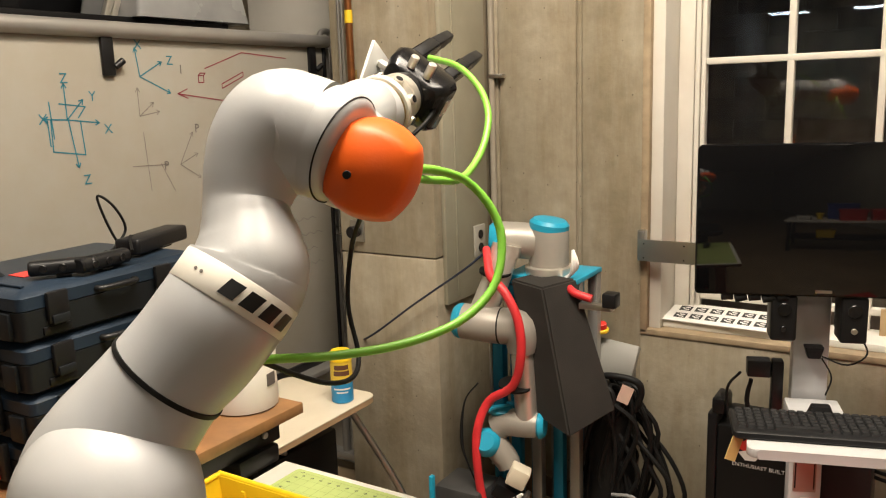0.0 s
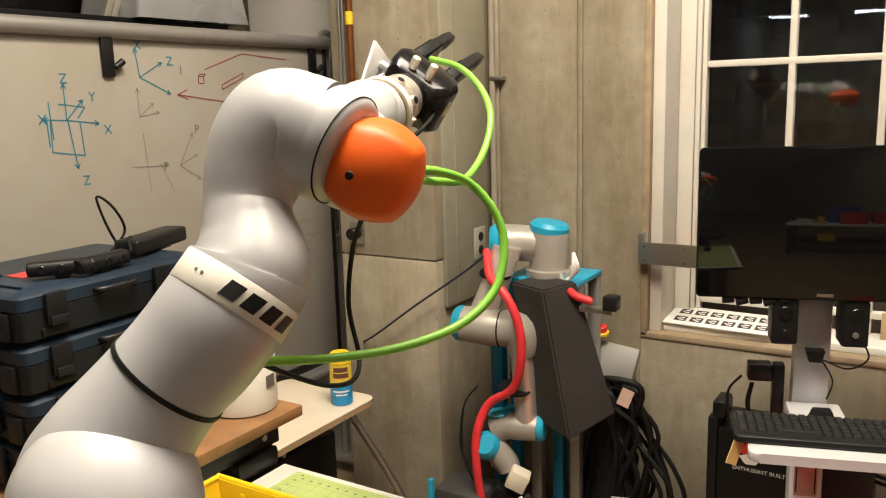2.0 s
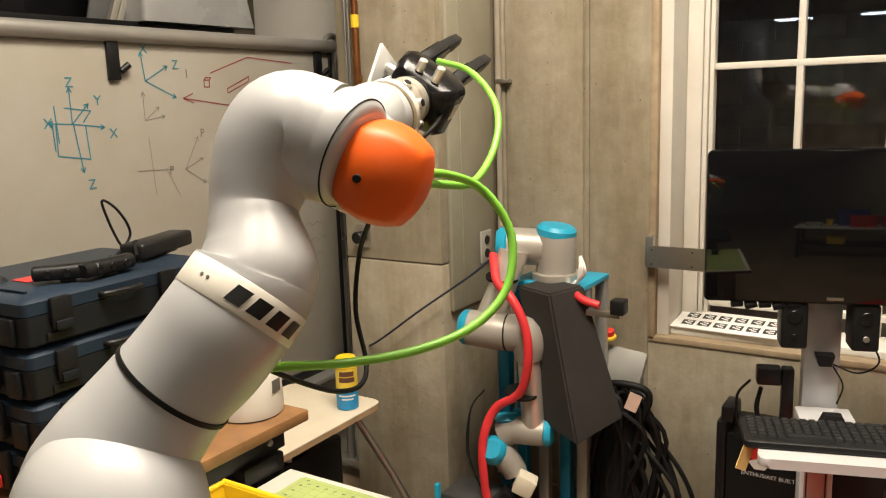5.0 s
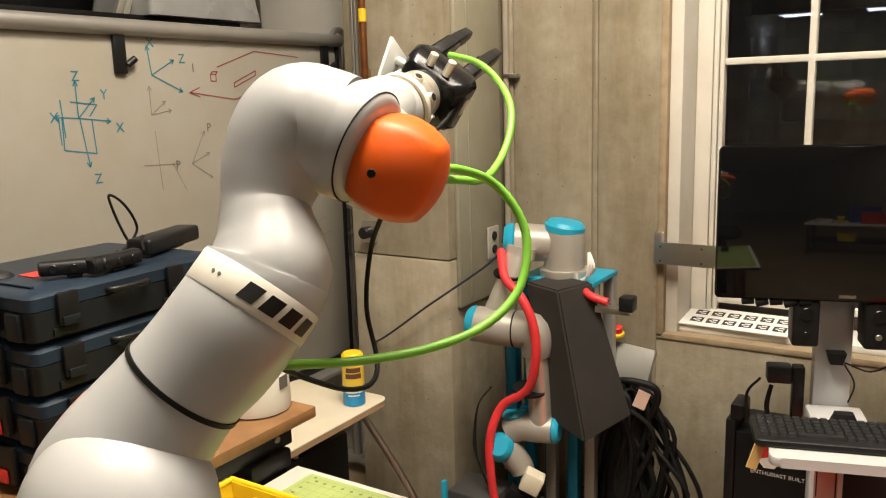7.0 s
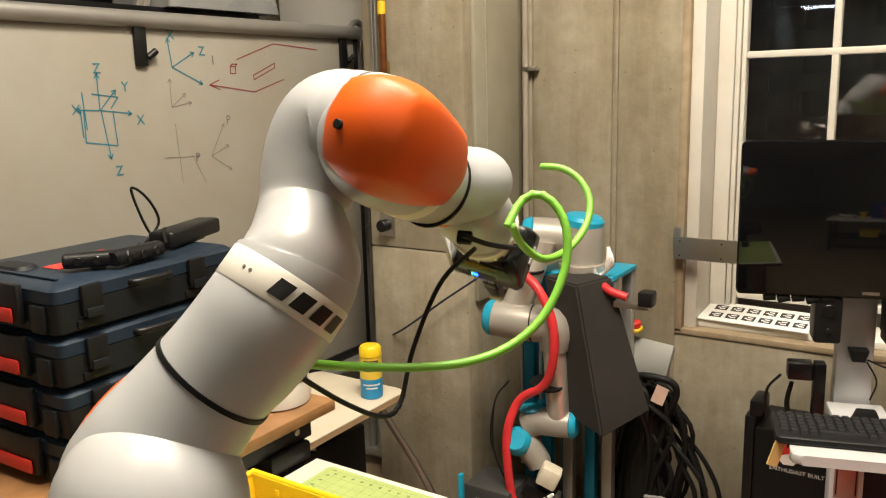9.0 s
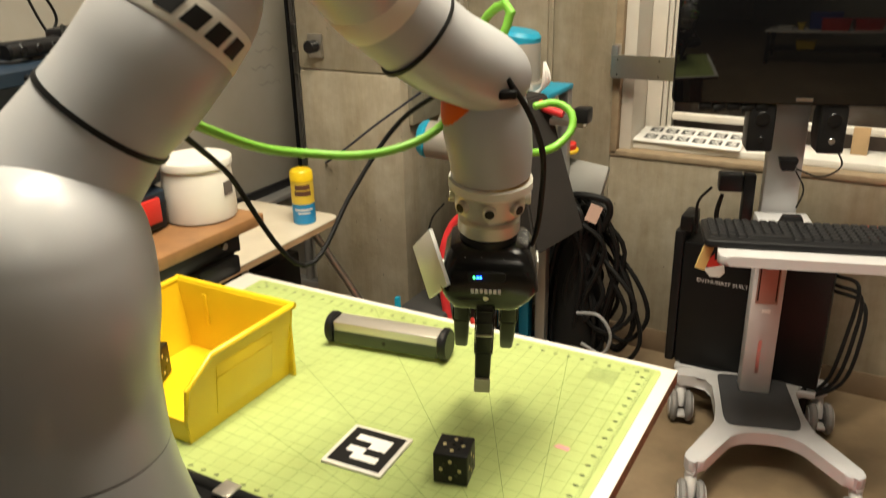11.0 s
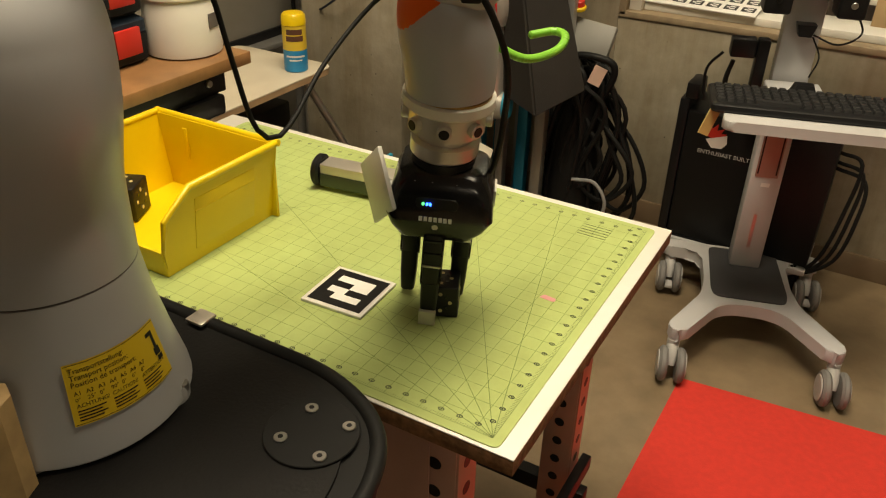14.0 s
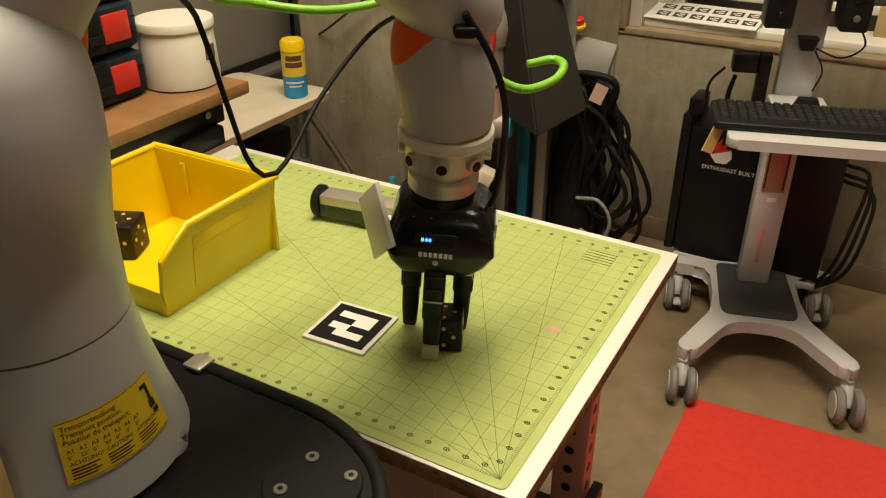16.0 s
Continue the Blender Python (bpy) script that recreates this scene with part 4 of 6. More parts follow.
# ---- robot platform ----
PZ0 = 0.85
plat = thing("robot_platform", pose(-0.36, -0.262, 0), "black padded platform carrying the robot arm", "platform")
outl = [(-0.45, -0.52), (0.325, -0.52), (0.338, 0.045), (0.300, 0.125), (0.21, 0.167), (-0.45, 0.167)]
part("deck", prism(rounded(outl, 0.05, 6), PZ0 - 0.045, PZ0 - 0.004, 0.008), RUBBER, plat)
inn = [(-0.44, -0.51), (0.30, -0.51), (0.31, 0.03), (0.27, 0.105), (0.195, 0.145), (-0.44, 0.145)]
part("top_pad", prism(rounded(inn, 0.04, 6), PZ0 - 0.0038, PZ0, 0.001), mat("matte_black_vinyl", (0.0075, 0.007, 0.007), 0.5, spec=0.24, var=0.1, bump=0.12, bscale=220), plat)
part("edge_tube", sweep([(x, y, PZ0 - 0.006, 0.009) for x, y in rounded(outl, 0.05, 6)], 1, 10), RUBBER, plat)
part("cover_disc", cyl((0.247, 0.078, PZ0 + 0.0002), (0.247, 0.078, PZ0 + 0.003), 0.048, segs=40, bevel=0.001), RUBBER, plat)
for x, y in ((0.227, 0.104), (0.227, 0.055), (0.275, 0.102), (0.275, 0.054)):
    sc = part("screw", cyl((x, y, PZ0 + 0.003), (x, y, PZ0 + 0.0055), 0.0070, segs=20, bevel=0.001), STEEL, plat)
    part("socket", cyl((x, y, PZ0 + 0.0055), (x, y, PZ0 + 0.0058), 0.003, segs=6, bevel=0.0001), BLACK, sc)
part("bright_clip", box((0.005, 0.150, PZ0 + 0.0003), (0.03, 0.176, PZ0 + 0.0045), 0.001), SILVER, plat)
part("pedestal", box((-0.25, -0.35, 0.0), (0.2, 0.1, PZ0 - 0.046), 0.01), BLACK, plat)
t = thing("wooden_post", pose(-0.300, -0.380, PZ0), "short octagonal pine post standing on the platform", "post")
part("shaft", sweep([(0, 0, 0.0, 0.024), (0, 0, 0.104, 0.024), (0, 0, 0.106, 0.021)], 1, 8), PEG, t)

# ---- seven-axis robot arm ----
S = Vector((-0.36, -0.262, 1.21))
E = Vector((-0.2481, -0.0845, 1.5699))
U = (E - S).normalized()
ARM = 0.50
arm = thing("industrial_robot", pose(S.x, S.y, PZ0), "grey seven-axis robot arm with orange covers", "robot arm")
AO = Vector((S.x, S.y, PZ0))
sl = S - AO


def rows(*r):
    return [(*p, rad) for p, rad in r]


Zv = Vector((0, 0, 1))
base = part("base", sweep(rows((Zv * 0.0, 0.112), (Zv * 0.006, 0.118), (Zv * 0.014, 0.117), (Zv * 0.06, 0.105), (Zv * 0.11, 0.094), (Zv * 0.1592, 0.087)), 1, 48), GREY, arm)
for a in (-62, 28, 118, 208):
    d = Vector((math.cos(radians(a)), math.sin(radians(a)), 0))
    lug = part("mounting_lug", sweep(rows((d * 0.096 + Zv * 0.001, 0.0235), (d * 0.096 + Zv * 0.010, 0.0235), (d * 0.092 + Zv * 0.016, 0.018), (d * 0.07 + Zv * 0.10, 0.012)), 4, 18), GREY, arm)
    part("bolt", cyl(d * 0.114 + Zv * 0.009, d * 0.114 + Zv * 0.019, 0.0065, segs=16), STEEL, lug)
part("seam_ring", sweep(rows((Zv * 0.1593, 0.0864), (Zv * 0.1604, 0.0864)), 1, 48), DINK, arm)
H = Vector((0.80, -0.60, 0.0))      # side on which the shoulder housing bulges
BALL = Vector((0.039, -0.018, 0.380))      # middle of the round shoulder housing
part("turret", sweep(rows((Zv * 0.1605, 0.087), (Zv * 0.22, 0.087), (Zv * 0.27 + H * 0.012, 0.090), (BALL - Zv * 0.045, 0.0885), (BALL, 0.0890), (BALL + Zv * 0.030, 0.0838), (BALL + Zv * 0.055, 0.0700), (BALL + Zv * 0.075, 0.0480), (BALL + Zv * 0.086, 0.0230), (BALL + Zv * 0.089, 0.003)), 5, 48), GREY, arm)
part("shoulder_link", sweep([(0.0, -0.01, 0.335, 0.03), (0.0, -0.008, 0.35, 0.056), (0.003, -0.006, 0.385, 0.073), (0.0201, 0.0055, 0.4181, 0.0715), (0.0391, 0.0247, 0.4503, 0.0662), (0.0617, 0.047, 0.4868, 0.0614), (0.0833, 0.0672, 0.5162, 0.0630), (0.0985, 0.0805, 0.5400, 0.0634), (0.1045, 0.0900, 0.5528, 0.0634), (0.1053, 0.0917, 0.5552, 0.0622)], 5, 48), GREY, arm)
bo = sl - H * 0.036
part("shoulder_cover", sweep(rows((bo - U * 0.06 - H * 0.02, 0.05), (bo - H * 0.028, 0.080), (bo + U * 0.06 - H * 0.022, 0.075), (bo + U * 0.12 - H * 0.012, 0.05)), 5, 40), ORANGE, arm, "orange shoulder cover")
part("cable_strap", sweep([(0.0606, 0.0459, 0.4850, 0.0632), (0.0630, 0.0483, 0.4888, 0.0632)], 1, 40), RUBBER, arm, "black rubber strap")
BANDO = Vector((0.1049, 0.0888, 0.5522))
UB = (Vector((0.1132, 0.1077, 0.5764)) - BANDO).normalized()      # the neck turns about this line
band = part("name_band", sweep(rows((BANDO, 0.0633), (BANDO + UB * 0.001, 0.0640), (BANDO + UB * 0.031, 0.0636), (BANDO + UB * 0.032, 0.0628)), 1, 48), LGREY, arm, "pale band with black block lettering shapes")


def band_marks(parent, org, axis, toward, r, flip=False):
    """Four bold black blocks on a band, standing for the maker's lettering."""
    ax = Vector(axis).normalized()
    f = (Vector(toward) - ax * Vector(toward).dot(ax)).normalized()
    g = ax.cross(f)
    glyph = [[(0.0, 0.0, 0.86, 1.0)], [(0.0, 0.0, 0.86, 1.0)], [(0.0, 0.0, 0.86, 1.0)], [(0.0, 0.0, 0.86, 1.0)]]
    w, h = 0.0190, 0.0175
    for k, bars in enumerate(glyph):
        bm = bmesh.new()
        for bx0, by0, bx1, by1 in bars:
            n = 4
            lo, hi = [], []
            for j in range(n + 1):
                xx = (k - 2) * w * 1.18 + (bx0 + (bx1 - bx0) * j / n) * w
                for lst, yy in ((lo, by0), (hi, by1)):
                    sh = yy * 0.005
                    a = (xx + sh) / r
                    if flip:
                        a, yq = -a, 1 - yy
                    else:
                        yq = yy
                    lst.append(bm.verts.new(org + ax * (0.0070 + yq * h) + (f * math.cos(a) + g * math.sin(a)) * (r + 0.0007)))
            for j in range(n):
                bm.faces.new((lo[j], lo[j + 1], hi[j + 1], hi[j]))
        part("block_mark", bm, BLACK, parent)


for k in range(2):
    a = radians(-62 - 7 * k)
    bx = (Vector((0.94, -0.30, 0.03)) - UB * UB.dot(Vector((0.94, -0.30, 0.03)))).normalized()
    d = bx * math.cos(a) + UB.cross(bx) * math.sin(a)
    part("dot", cyl(BANDO + UB * 0.016 + d * 0.0636, BANDO + UB * 0.016 + d * 0.0646, 0.0018, segs=10, bevel=0.0002), DINK, band)
band_marks(band, BANDO, UB, Vector((0.94, -0.30, 0.03)), 0.0640)

# neck and elbow housing, keyed: local origin at the band, world axes at rest
NECKROWS = [(0.1105, 0.1003, 0.5675, 0.0618), (0.1132, 0.1077, 0.5764, 0.0627), (0.1144, 0.1128, 0.5853, 0.0618), (0.1147, 0.1174, 0.5943, 0.0596), (0.1091, 0.1244, 0.6141, 0.0526), (0.1021, 0.1302, 0.6331, 0.0460), (0.0967, 0.1365, 0.6489, 0.0440), (0.0956, 0.1475, 0.6743, 0.0501), (0.1004, 0.1626, 0.7017, 0.0586), (0.1119, 0.1775, 0.7199, 0.0640), (0.1285, 0.1873, 0.7176, 0.0632), (0.1514, 0.1965, 0.7106, 0.0613)]
upper = part("upper_link", sweep([(x - BANDO.x, y - BANDO.y, z - BANDO.z, r) for x, y, z, r in NECKROWS], 7, 56), GREY, arm)
EA = Vector((0.902, 0.143, -0.400)).normalized()      # the elbow's axis at rest
SEAM = Vector((0.1514, 0.1965, 0.7106)) - BANDO
part("seam_ring", sweep(rows((SEAM, 0.0606), (SEAM + EA * 0.0010, 0.0606)), 1, 48), DINK, upper)
part("cover_gap", sweep(rows((SEAM + EA * 0.0262, 0.0590), (SEAM + EA * 0.0274, 0.0588)), 1, 48), RUBBER, upper)
part("elbow_ring", sweep(rows((SEAM + EA * 0.0011, 0.0612), (SEAM + EA * 0.014, 0.0604), (SEAM + EA * 0.026, 0.0585), (SEAM + EA * 0.032, 0.0540), (SEAM + EA * 0.034, 0.048)), 1, 48), GREY, upper)
# forearm, keyed: local origin at the elbow, z along the forearm, x along the elbow axis
fore = part("forearm", sweep([(0.082, 0, -0.02, 0.026), (0.080, 0, -0.005, 0.046), (0.074, 0, 0.03, 0.056), (0.052, 0, 0.09, 0.0585), (0.022, 0, 0.16, 0.058), (0, 0, 0.235, 0.0565)], 5, 48), GREY, arm)
bm = bmesh.new()
bmesh.ops.create_uvsphere(bm, u_segments=48, v_segments=32, radius=1.0)
for v in bm.verts:
    q = v.co.copy()
    k = max(abs(q.x), abs(q.y), abs(q.z)) ** 0.25      # a slightly boxy shell
    long = 0.165 if q.z > 0 else 0.060
    v.co = Vector((0.104 + q.x / k * 0.050 - max(0.0, q.z) * 0.018, -0.004 + q.y / k * 0.0530, -0.004 + q.z / k * long))
part("elbow_cover", bm, ORANGE, fore, "orange faceted elbow cover")
part("cover_screw", cyl((0.088, 0.004, -0.058), (0.088, 0.004, -0.0660), 0.0042, segs=12), RUBBER, fore)
fband = part("name_band", sweep([(0, 0, 0.228, 0.0568), (0, 0, 0.229, 0.0575), (0, 0, 0.264, 0.0575), (0, 0, 0.265, 0.0568)], 1, 48), LGREY, fore)
band_marks(fore, Vector((0, 0, 0.226)), Vector((0, 0, 1)), Vector((0.55, -0.8, 0)), 0.0575, True)
part("wrist_link", sweep([(0, 0, 0.26, 0.0565), (0.004, -0.001, 0.30, 0.0555), (0.007, -0.008, 0.36, 0.054), (0.012, -0.022, 0.41, 0.052), (0.014, -0.032, 0.445, 0.049), (0.014, -0.036, 0.472, 0.041), (0.014, -0.037, 0.487, 0.025), (0.014, -0.037, 0.493, 0.004)], 5, 40), GREY, fore)
part("cable_tie", sweep([(0.006, 0, 0.318, 0.0575), (0.007, 0, 0.322, 0.0575)], 1, 32), RUBBER, fore)
# wrist and flange, keyed: local origin at the wrist centre, z towards the tool
wrist = part("wrist", sweep([(0.02, 0, -0.058, 0.004), (0.02, 0, -0.054, 0.03), (0.016, 0, -0.035, 0.050), (0.010, 0, 0.0, 0.0575), (0.003, 0, 0.04, 0.0565), (0, 0, 0.078, 0.0535)], 5, 40), GREY, arm)
bm = bmesh.new()
bmesh.ops.create_uvsphere(bm, u_segments=32, v_segments=20, radius=1.0)
for v in bm.verts:
    v.co = Vector((0.031 + v.co.x * 0.037 + v.co.z * 0.008, v.co.y * 0.046, -0.026 + v.co.z * 0.060))
part("wrist_cover", bm, ORANGE, wrist, "orange wrist cover")
part("brass_line", sweep([(0, 0, 0.0785, 0.0525), (0, 0, 0.081, 0.0525)], 1, 40), BRASS, wrist)
part("flange_ring", sweep([(0, 0, 0.0815, 0.053), (0, 0, 0.083, 0.0570), (0, 0, 0.094, 0.0575), (0, 0, 0.098, 0.053)], 1, 40), IVORY, wrist)
fl = part("media_flange", sweep([(0, 0, 0.0985, 0.047), (0, 0, 0.100, 0.049), (0, 0, 0.128, 0.048), (0, 0, 0.132, 0.038), (0, 0, 0.140, 0.036)], 1, 40), SILVER, wrist)
for k in range(8):
    a = radians(45 * k + 12)
    d = Vector((math.cos(a), math.sin(a), 0))
    n = part("connector", cyl(d * 0.046 + Vector((0, 0, 0.113)), d * 0.056 + Vector((0, 0, 0.113)), 0.0095, segs=16), SILVER, wrist)
    part("port", cyl(d * 0.0555 + Vector((0, 0, 0.113)), d * 0.0568 + Vector((0, 0, 0.113)), 0.0065, segs=14, bevel=0.0004), BLACK, wrist)
part("coupling", sweep([(0, 0, 0.1405, 0.040), (0, 0, 0.143, 0.0435), (0, 0, 0.160, 0.0435), (0, 0, 0.163, 0.041)], 1, 40), SILVER, wrist)
part("cord", sweep([(0.0, -0.066, -0.075, 0.004), (-0.03, -0.064, -0.03, 0.004), (-0.055, -0.050, 0.03, 0.004), (-0.064, -0.030, 0.10, 0.004), (-0.062, -0.015, 0.18, 0.004), (-0.045, 0.02, 0.24, 0.004)], 6, 10), RUBBER, wrist)
part("cable_tie", box((-0.012, -0.074, -0.062), (0.010, -0.055, -0.050), 0.003), RUBBER, wrist)
def cone_bend(c):
    h = 0.075 + c.y
    r = 0.1185 - 0.22 * (h - 0.005) + 0.0022
    a = lab_a + c.x / 0.105
    return Vector((r * math.cos(a), r * math.sin(a), h))
lab_a = radians(-6)
bm = bmesh.new()
g = [[bm.verts.new(cone_bend(Vector((-0.052 + 0.104 * i / 12, -0.030 + 0.06 * j / 4, 0)))) for i in range(13)] for j in range(5)]
for j in range(4):
    for i in range(12):
        bm.faces.new((g[j][i], g[j][i + 1], g[j + 1][i + 1], g[j + 1][i]))
label = part("warning_label", bm, LABELY, arm, "yellow transport warning label with black print")


def lab_words(text, size, x, y):
    def f(c):
        p = cone_bend(Vector((x + c.x, y + c.y, 0)))
        return p + Vector((p.x, p.y, 0)).normalized() * 0.0005
    words(text, size, BLACK, label, Matrix(), "lettering", bend=f)


for k, s in enumerate(("Transportstellung:", "Transport position:", "Position de transport:")):
    lab_words(s, 0.0072, -0.048, 0.0205 - k * 0.0065)
for k in range(7):
    lab_words("A%d" % (k + 1), 0.0058, -0.047 + k * 0.0105, -0.0005)
    lab_words(("0°", "25°", "0°", "90°", "0°", "0°", "0°")[k], 0.0055, -0.047 + k * 0.0105, -0.0065)
for k, s in enumerate(("ACHTUNG!", "CAUTION!", "ATTENTION!")):
    lab_words(s, 0.0055, -0.047 + k * 0.031, -0.0125)
def lab_bar(x0, x1, y0, y1):
    bm = bmesh.new()
    n = 5
    q = []
    for y in (y0, y1):
        row = []
        for k in range(n + 1):
            p = cone_bend(Vector((x0 + (x1 - x0) * k / n, y, 0)))
            row.append(bm.verts.new(p + Vector((p.x, p.y, 0)).normalized() * 0.0005))
        q.append(row)
    for k in range(n):
        bm.faces.new((q[0][k], q[0][k + 1], q[1][k + 1], q[1][k]))
    part("print_bar", bm, BLACK, label)
for c in range(3):
    for r_ in range(4):
        lab_bar(-0.047 + c * 0.031, -0.023 + c * 0.031 - 0.004 * (r_ % 2), -0.0165 - r_ * 0.003, -0.0152 - r_ * 0.003)
for y in (-0.0288, 0.0282):
    lab_bar(-0.051, 0.051, y, y + 0.0006)
lab_bar(0.034, 0.044, 0.018, 0.022); lab_bar(0.040, 0.044, 0.004, 0.018); lab_bar(0.038, 0.046, -0.004, 0.004); lab_bar(0.040, 0.047, -0.01, -0.005)


# ---- three-finger gripper: local origin at its top face, z towards the fingers, y the side of the single finger ----
grip = thing("robot_gripper", pose(0, 0, 0), "black three-finger robot gripper with blue indicator light", "gripper")
part("mount", sweep([(0, 0, 0.0, 0.038), (0, 0, 0.002, 0.041), (0, 0, 0.016, 0.041), (0, 0, 0.017, 0.039)], 1, 40), BLACK, grip)
palm = part("palm", loft([(0.010, 0.040, 0.034, 0.022, 0.002, 0), (0.016, 0.055, 0.043, 0.020, 0.003, 0.002), (0.037, 0.064, 0.051, 0.016, 0.004, 0.004), (0.068, 0.068, 0.055, 0.013, 0.004, 0.005), (0.086, 0.060, 0.052, 0.012, 0.002, 0.004), (0.104, 0.048, 0.045, 0.011, 0, 0.002), (0.107, 0.045, 0.042, 0.010, 0, 0.002)], 8), GLOSS, grip)
part("indicator_window", moved(loft([(0, 0.028, 0.0085, 0.006, 0, 0), (0.003, 0.026, 0.007, 0.006, 0, 0)], 5), Matrix.Translation((0, 0.0545, 0.046)) @ pose(0, 0, 0, -97, 0, 0)), BLACK, palm)
for k, (x, mm) in enumerate(((-0.012, BLUELED), (-0.016, BLUELED), (-0.021, GREENLED))):
    part("led", cyl((x + 0.004, 0.057, 0.046), (x + 0.004, 0.0605, 0.046), 0.0017, segs=10, bevel=0.0003), mm, palm)
for k in range(7):
    part("brand_block", box((-0.021 + k * 0.0062, 0.0588, 0.0640), (-0.0165 + k * 0.0062, 0.0602, 0.0705)), PAPER, palm)
part("logo_ring", cyl((0, 0.054, 0.0800), (0, 0.0585, 0.0800), 0.004, segs=14), STEEL, palm)
for x in (-0.03, -0.008, 0.022):
    part("screw", cyl((x, 0.041, 0.024), (x, 0.0478, 0.023), 0.0025, segs=10), STEEL, palm)
part("sticker", box((0.0700, -0.02, 0.045), (0.0726, 0.012, 0.068)), ACRYL, palm)
part("air_fitting", cyl((0.02, -0.045, 0.03), (0.02, -0.075, 0.03), 0.008, segs=14), SILVER, palm)
part("air_fitting", cyl((-0.015, -0.045, 0.03), (-0.015, -0.068, 0.03), 0.008, segs=14), SILVER, palm)
tagp = part("tag_plate", moved(box((-0.041, -0.003, -0.041), (0.041, 0.003, 0.041), 0.001), Matrix.Translation((-0.080, 0.016, 0.054)) @ pose(0, 0, 0, 0, 0, 60) @ pose(0, 0, 0, 0, 45, 0)), ACRYL, grip, "frosted acrylic square plate")
part("tag_arm", box((-0.084, -0.004, 0.055), (-0.058, 0.008, 0.070), 0.002), ACRYL, tagp)


PALM = 0.097      # where the fingers hinge


def finger(x, y, facing):
    """A finger of three links; the inner link turns on the palm, the tip on the inner link."""
    f = part("finger", box((-0.012, -0.013, -0.006), (0.012, 0.013, 0.083), 0.004), BLACK, grip)
    f.location = (x, y, PALM)
    part("knuckle", cyl((-0.0145, 0, 0.0), (0.0145, 0, 0.0), 0.012, segs=18), BLACK, f)
    for k in range(3):
        part("rivet", box((-0.0125, 0.0125, 0.010 + k * 0.020), (0.0125, 0.0142, 0.0135 + k * 0.020), 0.0005), STEEL if k == 2 else BLACK, f)
    part("link_plate", box((-0.0140, -0.010, 0.004), (-0.0124, 0.010, 0.081), 0.0006), GLOSS, f)
    part("link_plate", box((0.0124, -0.010, 0.004), (0.0140, 0.010, 0.081), 0.0006), GLOSS, f)
    tip = part("finger_tip", loft([(0.0, 0.012, 0.012, 0.004, 0, 0), (0.038, 0.0115, 0.0115, 0.004, 0, 0), (0.069, 0.010, 0.009, 0.004, 0, -0.001), (0.073, 0.008, 0.007, 0.003, 0, -0.001)], 4), BLACK, grip)
    part("tip_pivot", cyl((-0.0138, 0, 0.0), (0.0138, 0, 0.0), 0.0085, segs=16), GLOSS, tip)
    return f, tip


fa, fa_tip = finger(0.0, 0.036, 1)
part("pale_pad", box((-0.0118, 0.0085, 0.047), (0.0118, 0.0150, 0.0715), 0.0012), mat("pale_pad_rubber", (0.60, 0.60, 0.46), 0.6), fa_tip, "pale rubber tip pad")
fb, fb_tip = finger(0.036, -0.030, -1)
fc, fc_tip = finger(-0.036, -0.030, -1)

# ---- computer cart: local x across, y towards the wall, origin at the post's foot ----
CART = pose(0.06, 1.665, 0, 0, 0, 16.8)
cart = thing("computer_cart", CART, "light grey rolling computer cart with post and keyboard tray", "cart")
half = [(0.0, -0.238), (0.055, -0.243), (0.095, -0.268), (0.180, -0.405), (0.212, -0.412), (0.232, -0.385), (0.135, -0.205), (0.122, -0.12), (0.122, 0.02), (0.150, 0.048), (0.228, 0.052), (0.236, 0.085), (0.215, 0.100), (0.10, 0.094)]
outline = half + [(0.0, 0.094)] + [(-x, y) for x, y in reversed(half[1:])]
part("base_frame", prism(rounded(outline, 0.022, 4), 0.108, 0.146, 0.006), CARTW, cart)
part("base_belly", loft([(0.082, 0.07, 0.10, 0.03, 0, -0.10), (0.1075, 0.10, 0.14, 0.03, 0, -0.09)], 5), mat("brown_grey_underside", (0.16, 0.11, 0.09), 0.6), cart)
part("foot_pad", prism(rounded([(-0.098, -0.212), (0.098, -0.212), (0.106, -0.17), (0.100, 0.075), (-0.100, 0.075), (-0.106, -0.17)], 0.02), 0.1462, 0.150, 0.001), CARTD, cart, "dark grey textured foot pad")
for sx, sy in ((-1, -1), (1, -1), (-1, 1), (1, 1)):
    cxp, cyp = sx * 0.207, (-0.392 if sy < 0 else 0.072)
    trail = -0.045
    ca = part("caster", sweep([(cxp, cyp, 0.086, 0.016), (cxp, cyp + trail * 0.35, 0.078, 0.017), (cxp, cyp + trail * 0.8, 0.060, 0.013), (cxp, cyp + trail, 0.046, 0.010)], 4, 14), HUB, cart)
    part("stem", cyl((cxp, cyp, 0.084), (cxp, cyp, 0.1078), 0.017, segs=16), HUB, ca)
    for w in (-1, 1):
        part("wheel", cyl((cxp + w * 0.012, cyp + trail, 0.0495), (cxp + w * 0.034, cyp + trail, 0.0495), 0.049, segs=32, bevel=0.007), WHEEL, ca)
        part("hub_cap", cyl((cxp + w * 0.034, cyp + trail, 0.0495), (cxp + w * 0.0375, cyp + trail, 0.0495), 0.036, segs=28, bevel=0.002), HUB, ca)
    if sy > 0:
        part("brake_lever", box((cxp - 0.012, cyp - 0.088, 0.030), (cxp + 0.012, cyp - 0.05, 0.040), 0.003), HUB, ca)
part("post", box((-0.046, -0.028, 0.150), (0.042, 0.030, 0.62), 0.006), CARTW, cart)
part("inner_post", box((-0.034, -0.031, 0.45), (0.028, -0.0285, 0.71), 0.001), mat("bronze_anodised", (0.34, 0.27, 0.23), 0.4, 0.5), cart)
